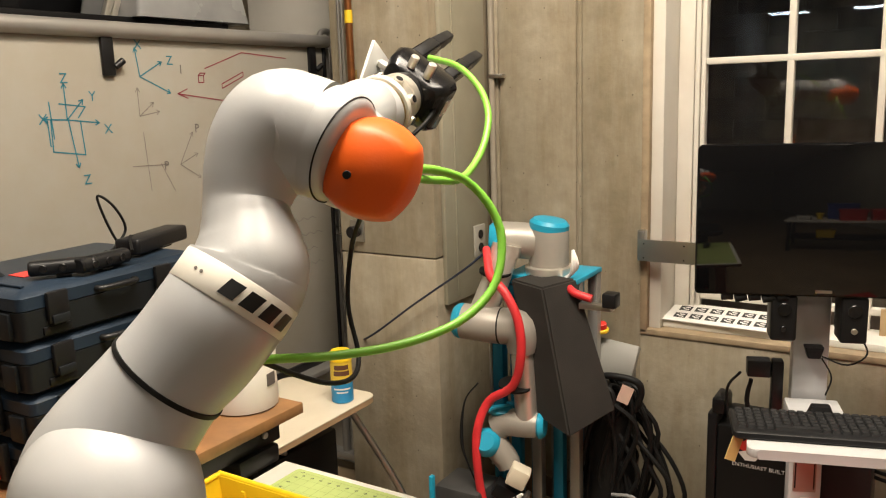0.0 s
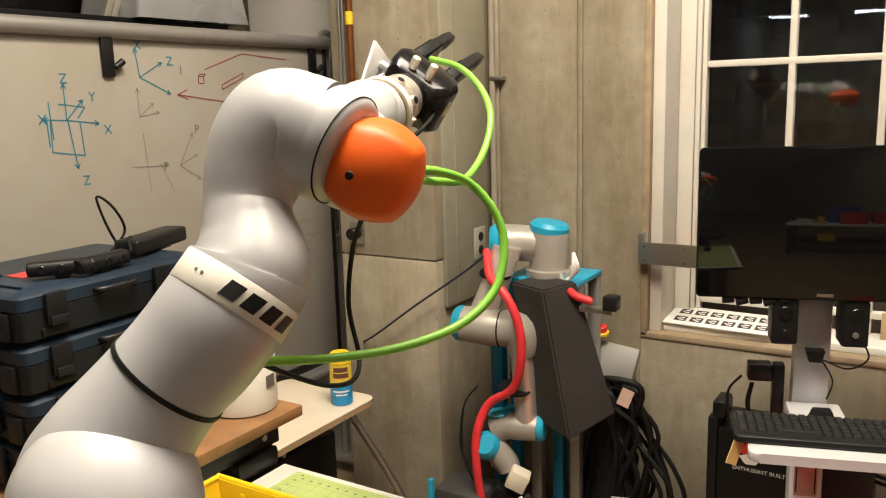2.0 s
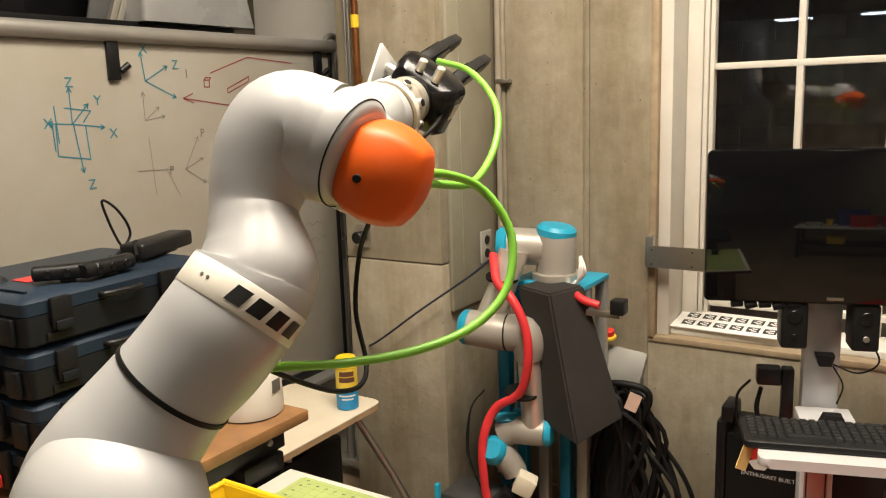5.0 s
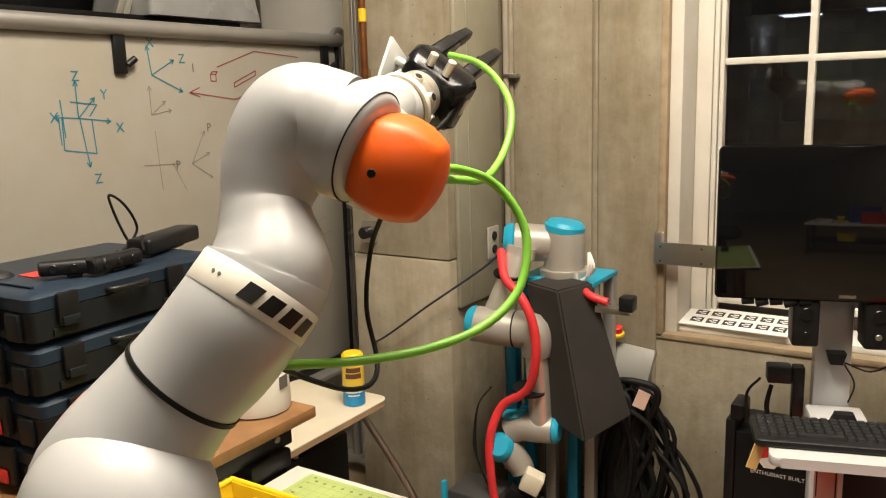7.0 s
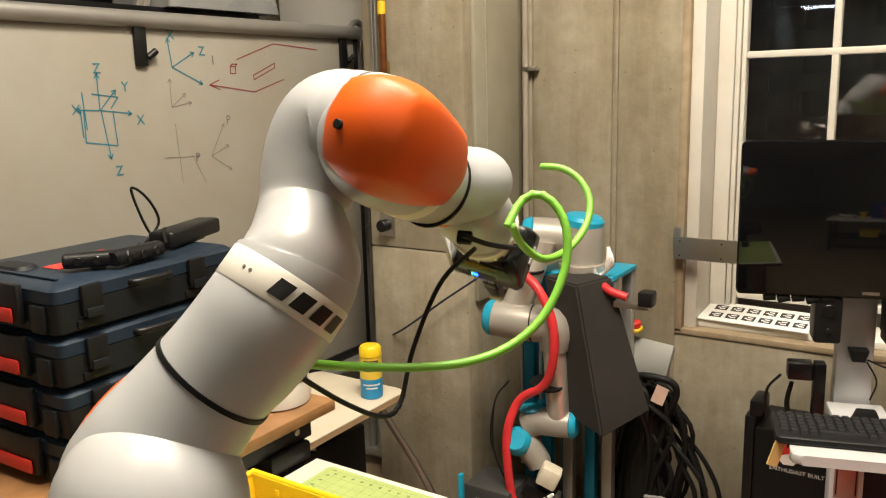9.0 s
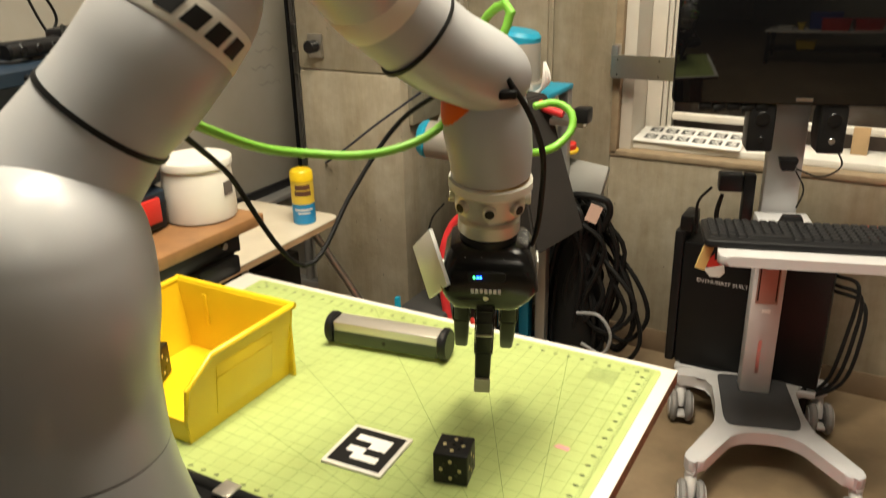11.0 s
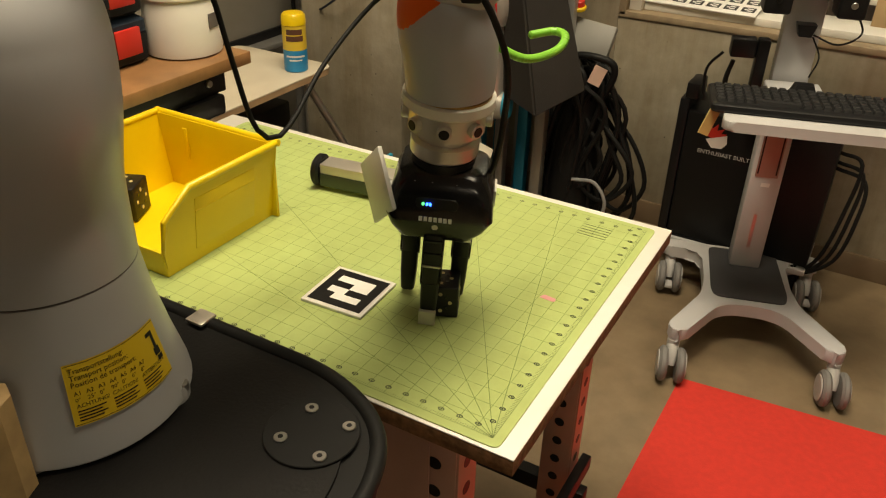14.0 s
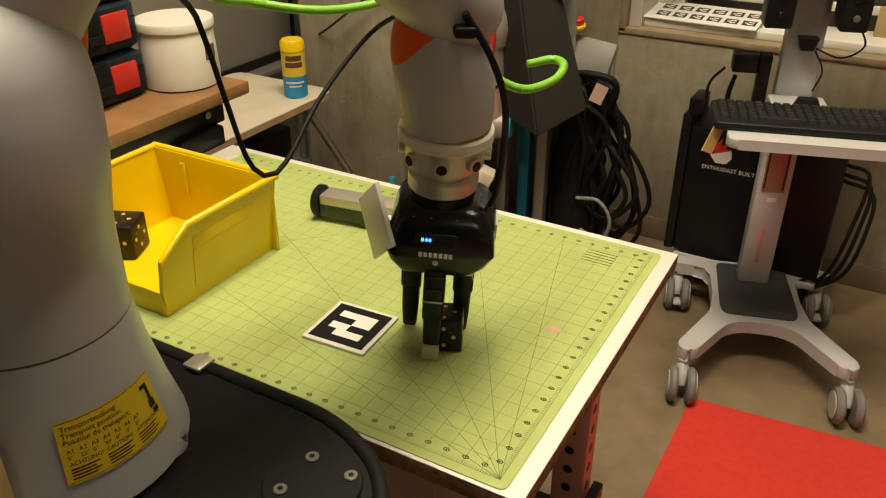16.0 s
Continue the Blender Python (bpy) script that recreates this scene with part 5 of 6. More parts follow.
part("upper_post", box((-0.050, -0.022, 0.6205), (0.044, 0.024, 1.16), 0.006), CARTW, cart)
part("slot", box((-0.030, -0.0322, 0.46), (-0.026, -0.0312, 0.70)), BLACK, cart)
part("slot", box((0.020, -0.0322, 0.46), (0.024, -0.0312, 0.70)), BLACK, cart)
part("maker_bars", box((-0.010, -0.0292, 0.22), (0.000, -0.0284, 0.33)), STEEL, cart)
part("post_label", box((-0.012, -0.0296, 0.42), (0.012, -0.0288, 0.432)), PAPER, cart)
tray_o = rounded([(-0.21, -0.462), (0.38, -0.462), (0.38, -0.30), (0.12, -0.268), (-0.10, -0.268), (-0.19, -0.29)], 0.03)
part("tray", prism(tray_o, 0.735, 0.760, 0.006), CARTW, cart)
part("tray_bracket", box((-0.07, -0.30, 0.690), (0.07, -0.0325, 0.7345), 0.006), CARTW, cart)
part("sticky_note", moved(box((-0.018, -0.001, -0.03), (0.018, 0.001, 0.03)), Matrix.Translation((-0.232, -0.40, 0.73)) @ pose(0, 0, 0, 0, 25, 40)), mat("yellow_note", (0.72, 0.55, 0.20), 0.7), cart)

kb = thing("keyboard", CART @ pose(0.0, -0.330, 0.7605), "black full-size wired keyboard on the tray", "keyboard")
part("shell", loft([(0.0, 0.232, 0.078, 0.012, 0, 0), (0.006, 0.236, 0.082, 0.014, 0, 0), (0.016, 0.234, 0.080, 0.012, 0, 0), (0.019, 0.230, 0.076, 0.010, 0, 0)], 4), BLACK, kb)
cap_me = None
for r in range(6):
    n, y = (21, 0.058 - r * 0.0205)
    for k in range(n):
        if r == 5 and 4 <= k <= 8:
            continue
        x = -0.212 + k * 0.0212
        if cap_me is None:
            cap_me = link_mesh("keycap", loft([(0, 0.009, 0.009, 0.0015, 0, 0), (0.007, 0.0072, 0.0072, 0.0015, 0, 0)], 2), KEYCAP)
        o = new("keycap", cap_me)
        o.parent, o.location = kb, (x, y, 0.0192)
part("space_bar", loft([(0, 0.052, 0.009, 0.002, 0, 0), (0.007, 0.050, 0.0075, 0.002, 0, 0)], 2), KEYCAP, kb).location = (-0.085, -0.0445, 0.0192)
part("red_badge", box((0.150, 0.070, 0.0192), (0.185, 0.076, 0.0198)), RED, kb)
t = thing("mouse", CART @ pose(0.305, -0.37, 0.7605, 0, 0, 8), "black wired computer mouse on the tray", "mouse")
bm = bmesh.new()
bmesh.ops.create_uvsphere(bm, u_segments=28, v_segments=16, radius=1.0)
for v in bm.verts:
    v.co = Vector((v.co.x * 0.032, v.co.y * 0.058, max(0.0, v.co.z) * 0.036))
part("shell", bm, BLACK, t)
part("wheel", cyl((-0.004, 0.03, 0.031), (0.004, 0.03, 0.031), 0.006, segs=14), RUBBER, t)

mon = thing("monitor", CART @ pose(0.0, -0.13, 0), "large black flat monitor, switched off and glossy", "monitor")
ML, MR, MB, MT = -0.322, 0.312, 1.052, 1.453
part("housing", moved(loft([(-0.03, (MR - ML) / 2 - 0.03, (MT - MB) / 2 - 0.03, 0.02, 0, 0), (-0.012, (MR - ML) / 2, (MT - MB) / 2, 0.016, 0, 0), (0.0, (MR - ML) / 2, (MT - MB) / 2, 0.014, 0, 0)], 5), Matrix.Translation(((ML + MR) / 2, -0.0, (MT + MB) / 2)) @ pose(0, 0, 0, 90, 0, 0)), GLOSS, mon)
part("screen", box((ML + 0.004, -0.0035, MB + 0.004), (MR - 0.004, -0.0003, MT - 0.004), 0.001), SCREEN, mon)
part("bezel_badge", box((-0.02, -0.0045, MB + 0.010), (0.02, -0.0037, MB + 0.018)), STEEL, mon)
part("mount", box((-0.06, 0.031, 1.17), (0.06, 0.10, 1.29), 0.01), BLACK, mon)
for k in range(5):
    part("cable_lump", cyl((ML + 0.07 + k * 0.035, 0.012, MB - 0.008 - 0.006 * (k % 2)), (ML + 0.10 + k * 0.035, 0.014, MB - 0.006), 0.012, segs=12), RUBBER, mon)
for sx in (-1, 1):
    sp = thing("speaker", CART @ pose(-0.006 + sx * 0.086, -0.075, 0.925), "small black desktop speaker beside the post", "speaker", "cart speakers")
    part("cabinet", box((-0.033, -0.05, 0.0), (0.033, 0.03, 0.125), 0.008, 3), BLACK, sp)
    part("driver", cyl((0, -0.0502, 0.088), (0, -0.054, 0.088), 0.018, segs=20), GLOSS, sp)
    part("knob", cyl((0, -0.0502, 0.035), (0, -0.056, 0.035), 0.008, segs=16), STEEL if sx > 0 else GLOSS, sp)
    part("bracket", box((-0.03, 0.0305, 0.02), (0.03, 0.052, 0.1), 0.002), BLACK, sp)
t = thing("cable_box", CART @ pose(0.0, -0.0225, 0.86), "small black junction box on the post with thin cable", "box")
part("shell", loft([(0, 0.016, 0.02, 0.004, 0, -0.02), (0.03, 0.024, 0.02, 0.004, 0, -0.02)], 4), BLACK, t)
part("cord", sweep([(0.02, -0.03, 0.0, 0.0022), (0.045, -0.04, -0.05, 0.0022), (0.03, -0.05, -0.10, 0.0022)], 5, 8), RUBBER, t)
part("cord", sweep([(0.02, -0.03, 0.005, 0.0025), (0.08, -0.05, -0.01, 0.0025), (0.13, -0.04, 0.02, 0.0025), (0.12, 0.02, 0.06, 0.0025)], 5, 8), RUBBER, t)
t = thing("tray_dock", CART @ pose(-0.01, -0.235, 0.7605), "small black dock standing on the tray", "dock")
part("shell", loft([(0, 0.035, 0.018, 0.006, 0, 0), (0.03, 0.022, 0.014, 0.006, 0, 0.004)], 4), BLACK, t)
t = thing("power_brick", CART @ pose(-0.13, 0.03, 0.70), "black power supplies strapped beside the post", "power supply")
part("brick", box((-0.035, -0.03, 0.075), (0.03, 0.02, 0.125), 0.005), BLACK, t)
part("brick", box((0.031, -0.04, -0.04), (0.062, 0.0, 0.13), 0.005), BLACK, t)
part("cord", sweep([(-0.05, 0, 0.08, 0.004), (-0.085, 0, 0.03, 0.004), (-0.08, 0, -0.06, 0.004)], 5, 8), RUBBER, t)
part("cord", sweep([(-0.02, 0, 0.06, 0.006), (-0.03, 0, 0.0, 0.007), (-0.02, 0, -0.06, 0.006)], 5, 8), RUBBER, t)

pc = thing("computer_tower", pose(-0.205, 1.745, 0.142), "black computer tower with red flame sticker and white lettering", "computer")
part("case", box((0.0, 0.0, 0.0), (0.435, 0.21, 0.42), 0.006), mat("satin_black_panel", (0.006, 0.006, 0.0065), 0.5, spec=0.3, var=0.1), pc)
part("front_bezel", box((-0.03, -0.006, 0.0), (-0.0005, 0.215, 0.455), 0.006), BLACK, pc)
part("front_bezel", box((-0.018, -0.004, 0.4555), (0.02, 0.10, 0.505), 0.006), BLACK, pc)
flame = [(0.0, 0.0), (0.03, -0.014), (0.062, -0.012), (0.075, 0.006), (0.058, 0.004), (0.066, 0.022), (0.045, 0.012), (0.046, 0.034), (0.03, 0.016), (0.024, 0.03), (0.018, 0.010), (0.004, 0.018), (0.012, 0.002)]
def front_of(x, z, dy=-0.0008):
    return Matrix.Translation((x, dy, z)) @ pose(0, 0, 0, 90, 0, 0)
bm = moved(prism(flame, 0.0, 0.0006), front_of(0.050, 0.362))
part("flame_sticker", bm, RED, pc, "red flame sticker")
bm = moved(prism([(0.0, 0.0), (0.06, 0.022), (0.064, -0.004), (0.05, -0.022), (0.02, -0.024)], 0.0, 0.0008), front_of(0.066, 0.342))
part("white_sticker", bm, PAPER, pc)
words("ENTHUSIAST BUILT", 0.0180, PAPER, pc, front_of(0.048, 0.295, -0.0012))
part("stand", box((0.02, 0.0, -0.007), (0.40, 0.2, -0.0005), 0.002), BLACK, pc)
for k, (x, dz) in enumerate(((0.40, 0.0), (0.44, -0.03), (0.42, -0.05))):
    part("cable", sweep([(0.435, 0.12, 0.34 + dz, 0.006), (0.50 + 0.01 * k, 0.08, 0.33 + dz, 0.006), (0.49 + 0.02 * k, 0.05, 0.18, 0.006), (0.46 + 0.02 * k, 0.03, 0.03, 0.006), (0.40, 0.01, -0.03, 0.006), (0.43, 0.02, 0.10, 0.006)], 6, 8), RUBBER, pc)
t = thing("cart_shelf", pose(-0.2, 1.745, 0.0), "low grey shelf under the computer tower", "shelf")
part("plate", box((0.0, -0.01, 0.115), (0.43, 0.21, 0.134), 0.004), CARTW, t)
for x in (0.02, 0.40):
    for y in (0.02, 0.18):
        part("foot", cyl((x, y, 0), (x, y, 0.1148), 0.014, segs=12), BLACK, t)

t = thing("floor_mat", pose(0.017, 1.202, 0.0), "bright red floor mat lying on the concrete", "floor mat")
part("sheet", moved(prism(rounded([(0, 0), (-0.012, -0.95), (1.3, -0.95), (1.3, 0.12)], 0.01), 0.0005, 0.004), pose(0, 0, 0)), REDMAT, t)

t = thing("mounting_plate", pose(-0.552, WY - 0.045, 1.04), "grey perforated steel plate bracket at the window", "bracket")
part("plate", prism([(0, 0), (0.22, 0), (0.22, 0.003), (0, 0.003)], -0.032, 0.045), STEEL, t)
for k in range(4):
    part("hole", cyl((0.02 + (k % 2) * 0.14, -0.0004, -0.02 + (k // 2) * 0.05), (0.02 + (k % 2) * 0.14, -0.0008, -0.02 + (k // 2) * 0.05), 0.003, segs=10, bevel=0.0001), BLACK, t)
part("tang", box((-0.004, 0.0035, -0.03), (0.02, 0.052, 0.075), 0.002), STEEL, t)
t = thing("marker_sheet", pose(-0.33, 2.185, 0.791, 7, 0, -2), "white sheet printed with two rows of block markers on the sill", "paper sheet")
part("sheet", box((-0.155, -0.10, 0.0), (0.21, 0.075, 0.004), 0.0008), PAPER, t)
for i in range(6):
    for j in range(2):
        f = part("printed_marker", box((-0.125 + i * 0.056, -0.07 + j * 0.07, 0.0041), (-0.082 + i * 0.056, -0.027 + j * 0.07, 0.0044)), BLACK, t, smooth=False)
        for a, b in ((0, 1), (1, 0), (1, 2), (2, 2), (2, 0)):
            part("white_cell", box((-0.117 + i * 0.056 + a * 0.009, -0.062 + j * 0.07 + b * 0.009, 0.00445), (-0.108 + i * 0.056 + a * 0.009, -0.053 + j * 0.07 + b * 0.009, 0.0046)), PAPER, f, smooth=False)
t = thing("cardboard_piece", pose(0.20, WY + 0.16, 0.775), "small brown cardboard piece standing on the sill", "cardboard")
part("piece", box((0.0, 0.0, 0.0), (0.05, 0.01, 0.09), 0.001), mat("brown_card", (0.48, 0.33, 0.17), 0.8), t)

# ---- second robot: on a blue profile stand in the corner ----
stand = thing("profile_stand", pose(-0.76, 1.74, 0), "tall blue and silver aluminium profile stand", "stand")
for x in (-0.11, -0.03, 0.05, 0.11):
    for y in (-0.06, 0.10):
        part("profile", box((x - 0.018, y - 0.018, 0.03), (x + 0.018, y + 0.018, 0.99), 0.003), BLUEAL if x in (-0.11, 0.05) else ALU, stand)
for z in (0.10, 0.53, 0.95):
    part("cross_bar", box((-0.135, -0.10, z - 0.018), (0.135, -0.0785, z + 0.018), 0.003), BLUEAL, stand)
part("top_plate", box((-0.13, -0.11, 0.991), (0.13, 0.12, 1.008), 0.003), BLUEUR, stand)
part("base_plate", box((-0.16, -0.14, 0.0), (0.2, 0.2, 0.03), 0.004), BLUEAL, stand)
part("profile", box((-0.185, -0.10, 0.03), (-0.145, -0.06, 0.86), 0.003), BLUEAL, stand)
part("profile", box((-0.20, -0.098, 0.30), (-0.188, -0.062, 0.84), 0.003), ALU, stand)
part("gusset", box((-0.16, -0.102, 0.12), (-0.135, 0.05, 0.20), 0.004), ALU, stand)

ur = thing("folded_robot", pose(-0.76, 1.70, 1.008), "folded grey robot arm with light blue joint caps", "robot arm")
O = Vector((-0.76, 1.70, 1.008))
def L(x, y, z):
    return Vector((x, y, z)) - O
part("base_flange", sweep(rows((L(-0.755, 1.70, 1.009), 0.078), (L(-0.755, 1.70, 1.020), 0.080), (L(-0.755, 1.70, 1.034), 0.080), (L(-0.755, 1.70, 1.036), 0.066)), 1, 32), SILVER, ur)
part("base_joint", sweep(rows((L(-0.755, 1.70, 1.037), 0.066), (L(-0.755, 1.70, 1.06), 0.066), (L(-0.755, 1.70, 1.15), 0.067), (L(-0.757, 1.70, 1.175), 0.060), (L(-0.757, 1.70, 1.18), 0.03)), 1, 32), URGREY, ur)
part("joint_cap", moved(sweep([(0, 0, 0, 0.066), (0, 0, 0.02, 0.066), (0, 0, 0.032, 0.055), (0, 0, 0.036, 0.02)], 1, 32), Matrix.Translation(L(-0.755, 1.70, 1.158)) @ pose(0, 0, 0, 0, 9, 0)), BLUEUR, ur, "light blue joint cap")
part("shoulder_joint", sweep(rows((L(-0.80, 1.685, 1.115), 0.060), (L(-0.85, 1.66, 1.12), 0.061), (L(-0.905, 1.63, 1.125), 0.060)), 4, 28), URGREY, ur)
part("joint_cap", cyl(L(-0.900, 1.633, 1.125), L(-0.935, 1.615, 1.128), 0.061, 0.056, bevel=0.012), BLUEUR, ur)
part("upper_tube", sweep(rows((L(-0.865, 1.60, 1.10), 0.046), (L(-0.885, 1.565, 1.0), 0.046), (L(-0.92, 1.54, 0.90), 0.046)), 3, 24), SILVER, ur, "bare aluminium arm tube")
part("tube_collar", sweep(rows((L(-0.862, 1.605, 1.115), 0.050), (L(-0.868, 1.598, 1.08), 0.050)), 1, 24), SILVER, ur)
part("elbow_joint", sweep(rows((L(-0.975, 1.50, 0.868), 0.058), (L(-0.90, 1.515, 0.862), 0.060), (L(-0.85, 1.53, 0.858), 0.060)), 4, 28), URGREY, ur)
part("elbow_seam", sweep(rows((L(-0.852, 1.529, 0.858), 0.0605), (L(-0.847, 1.530, 0.858), 0.0605)), 1, 28), RUBBER, ur)
part("joint_cap", cyl(L(-0.972, 1.50, 0.868), L(-1.005, 1.493, 0.870), 0.060, 0.055, bevel=0.012), BLUEUR, ur)
part("elbow_bend", sweep(rows((L(-0.846, 1.531, 0.858), 0.060), (L(-0.80, 1.54, 0.855), 0.060), (L(-0.785, 1.545, 0.82), 0.055), (L(-0.783, 1.545, 0.775), 0.045)), 4, 28), URGREY, ur)
part("fore_tube", cyl(L(-0.783, 1.545, 0.78), L(-0.772, 1.55, 0.545), 0.037), SILVER, ur, "bare aluminium arm tube")
part("wrist_joint", sweep(rows((L(-0.735, 1.56, 0.525), 0.044), (L(-0.78, 1.55, 0.525), 0.046), (L(-0.84, 1.54, 0.522), 0.046), (L(-0.875, 1.53, 0.50), 0.045)), 4, 24), URGREY, ur)
part("joint_cap", cyl(L(-0.737, 1.56, 0.525), L(-0.712, 1.565, 0.526), 0.046, 0.042, bevel=0.01), BLUEUR, ur)
part("joint_cap", cyl(L(-0.862, 1.545, 0.545), L(-0.866, 1.55, 0.572), 0.045, 0.040, bevel=0.01), BLUEUR, ur)
part("wrist_joint", sweep(rows((L(-0.90, 1.50, 0.455), 0.042), (L(-0.87, 1.51, 0.445), 0.044), (L(-0.835, 1.52, 0.40), 0.042), (L(-0.822, 1.52, 0.375), 0.038)), 4, 24), URGREY, ur)
part("joint_cap", cyl(L(-0.890, 1.496, 0.456), L(-0.880, 1.455, 0.480), 0.049, 0.044, bevel=0.013), BLUEUR, ur)
part("tool_block", moved(box((-0.03, -0.03, -0.035), (0.035, 0.03, 0.03), 0.006), Matrix.Translation(L(-0.772, 1.48, 0.375)) @ pose(0, 0, 0, 0, 25, 20)), CREAM, ur, "cream plastic tool adapter")
tl = part("tool", moved(box((-0.05, -0.03, -0.06), (0.05, 0.03, -0.01), 0.004), Matrix.Translation(L(-0.80, 1.50, 0.325)) @ pose(0, 0, 0, 0, 30, 20)), BLACK, ur)
for k, (dx, dz, ang) in enumerate(((0.0, 0.0, 20), (0.035, 0.02, 35), (0.05, -0.03, 50))):
    part("tool_finger", moved(box((-0.006, -0.02, -0.06), (0.006, 0.02, 0.03), 0.002), Matrix.Translation(L(-0.775 + dx, 1.455, 0.285 + dz)) @ pose(0, 0, 0, 0, ang, 20)), STEEL if k % 2 else GLOSS, ur)
for x, z in ((-0.80, 0.30), (-0.745, 0.275)):
    part("red_clip", cyl(L(x, 1.44, z), L(x + 0.02, 1.435, z - 0.03), 0.008, segs=10), RED, ur)
part("tool_frame", moved(box((-0.02, -0.05, -0.10), (0.055, 0.05, -0.05), 0.004), Matrix.Translation(L(-0.77, 1.50, 0.32)) @ pose(0, 0, 0, 0, 30, 20)), STEEL, ur)
part("white_lever", sweep(rows((L(-0.82, 1.46, 0.265), 0.006), (L(-0.77, 1.455, 0.30), 0.009), (L(-0.745, 1.455, 0.325), 0.005)), 4, 10), PAPER, ur)
for k in range(4):
    part("wire", sweep(rows((L(-0.80 + 0.02 * k, 1.49, 0.27), 0.003), (L(-0.84 + 0.03 * k, 1.46, 0.22), 0.003), (L(-0.78 + 0.02 * k, 1.44, 0.25 - 0.02 * k), 0.003), (L(-0.74, 1.47, 0.31), 0.003)), 5, 8), RUBBER, ur)
part("red_hose", sweep(rows((L(-0.915, 1.56, 1.105), 0.013), (L(-0.895, 1.53, 1.075), 0.014), (L(-0.862, 1.49, 1.03), 0.0145), (L(-0.800, 1.47, 0.985), 0.0145), (L(-0.755, 1.465, 0.90), 0.0145), (L(-0.750, 1.47, 0.79), 0.0145), (L(-0.785, 1.48, 0.68), 0.0145), (L(-0.875, 1.48, 0.61), 0.0145), (L(-0.905, 1.45, 0.51), 0.0145), (L(-0.90, 1.44, 0.38), 0.0145), (L(-0.875, 1.44, 0.25), 0.0145), (L(-0.83, 1.45, 0.22), 0.013)), 8, 14), mat("red_hose_jacket", (0.72, 0.035, 0.04), 0.45), ur, "red braided hose along the arm")
for z, x, y in ((0.665, -0.80, 1.505), (1.03, -0.885, 1.545)):
    part("cable_tie", moved(sweep([(0, 0, -0.004, 0.054), (0, 0, 0.004, 0.054)], 1, 24), Matrix.Translation(L(x, y + 0.02, z)) @ pose(0, 0, 0, 6, 8, 0)), RUBBER, ur)
part("black_wire", sweep(rows((L(-0.925, 1.50, 0.66), 0.003), (L(-0.960, 1.47, 0.60), 0.003), (L(-0.965, 1.45, 0.48), 0.006), (L(-0.94, 1.44, 0.40), 0.003), (L(-0.88, 1.45, 0.27), 0.004)), 6, 8), RUBBER, ur)
for k in range(3):
    part("white_wire", sweep(rows((L(-0.69, 1.66, 1.0), 0.005), (L(-0.655 + 0.01 * k, 1.64, 1.02 + 0.01 * k), 0.005), (L(-0.642 + 0.008 * k, 1.63, 1.07), 0.005), (L(-0.645, 1.64, 1.105), 0.005)), 5, 8), PAPER, ur)
part("red_stub", sweep(rows((L(-0.655, 1.62, 0.99), 0.013), (L(-0.62, 1.60, 0.975), 0.013), (L(-0.565, 1.60, 0.962), 0.013)), 4, 12), mat("red_hose_jacket", (0, 0, 0)), ur)
part("side_camera", box(L(-0.61, 1.60, 0.925), L(-0.50, 1.63, 0.945), 0.003), STEEL, ur)
part("side_camera_head", box(L(-0.53, 1.59, 0.938), L(-0.485, 1.64, 0.985), 0.006), BLACK, ur)

cov = thing("cover_box", pose(-0.74, 1.60, 0), "dark charcoal wedge-shaped cover hanging on the stand", "cover")
pts = [(-0.10, -0.02, 1.005), (0.03, -0.055, 0.995), (0.112, 0.03, 1.015), (-0.03, 0.06, 1.02),
       (0.0, -0.04, 0.555), (0.14, -0.10, 0.53), (0.25, 0.02, 0.60), (0.12, 0.09, 0.60)]
bm = bmesh.new()
vs = [bm.verts.new(p) for p in pts]
for f in ((3, 2, 1, 0), (4, 5, 6, 7), (0, 1, 5, 4), (1, 2, 6, 5), (2, 3, 7, 6), (3, 0, 4, 7)):
    bm.faces.new([vs[i] for i in f])
bmesh.ops.bevel(bm, geom=bm.edges[:], offset=0.006, segments=2, affect="EDGES")
part("shell", bm, FOAM, cov)
part("hanger", box((-0.06, 0.03, 0.985), (0.04, 0.10, 1.0), 0.002), FOAM, cov)

ctl = thing("teach_pendant", pose(-0.55, 1.93, 0), "grey tablet-style controller with red stop button on cabinet", "controller")
part("cabinet", box((-0.15, -0.06, 0.0), (-0.01, 0.10, 0.60), 0.006), mat("grey_cabinet", (0.12, 0.115, 0.105), 0.5, var=0.05), ctl)
part("tablet", moved(box((-0.085, -0.014, -0.06), (0.06, 0.014, 0.06), 0.006), Matrix.Translation((-0.02, -0.055, 0.68)) @ pose(0, 0, 0, -28, 6, 0)), mat("grey_tablet_back", (0.24, 0.235, 0.215), 0.5, var=0.05), ctl)
st = part("stop_button", cyl((-0.085, -0.055, 0.785), (-0.085, -0.06, 0.805), 0.018, segs=20), RED, ctl, "red emergency stop button")
part("button_ring", cyl((-0.085, -0.052, 0.772), (-0.085, -0.055, 0.785), 0.024, segs=20), YPAINT, ctl)
bun = thing("cable_bundle", pose(-0.50, 1.76, 0), "thick bundle of black cables hanging in loops to the floor", "cables")
rng = random.Random(7)
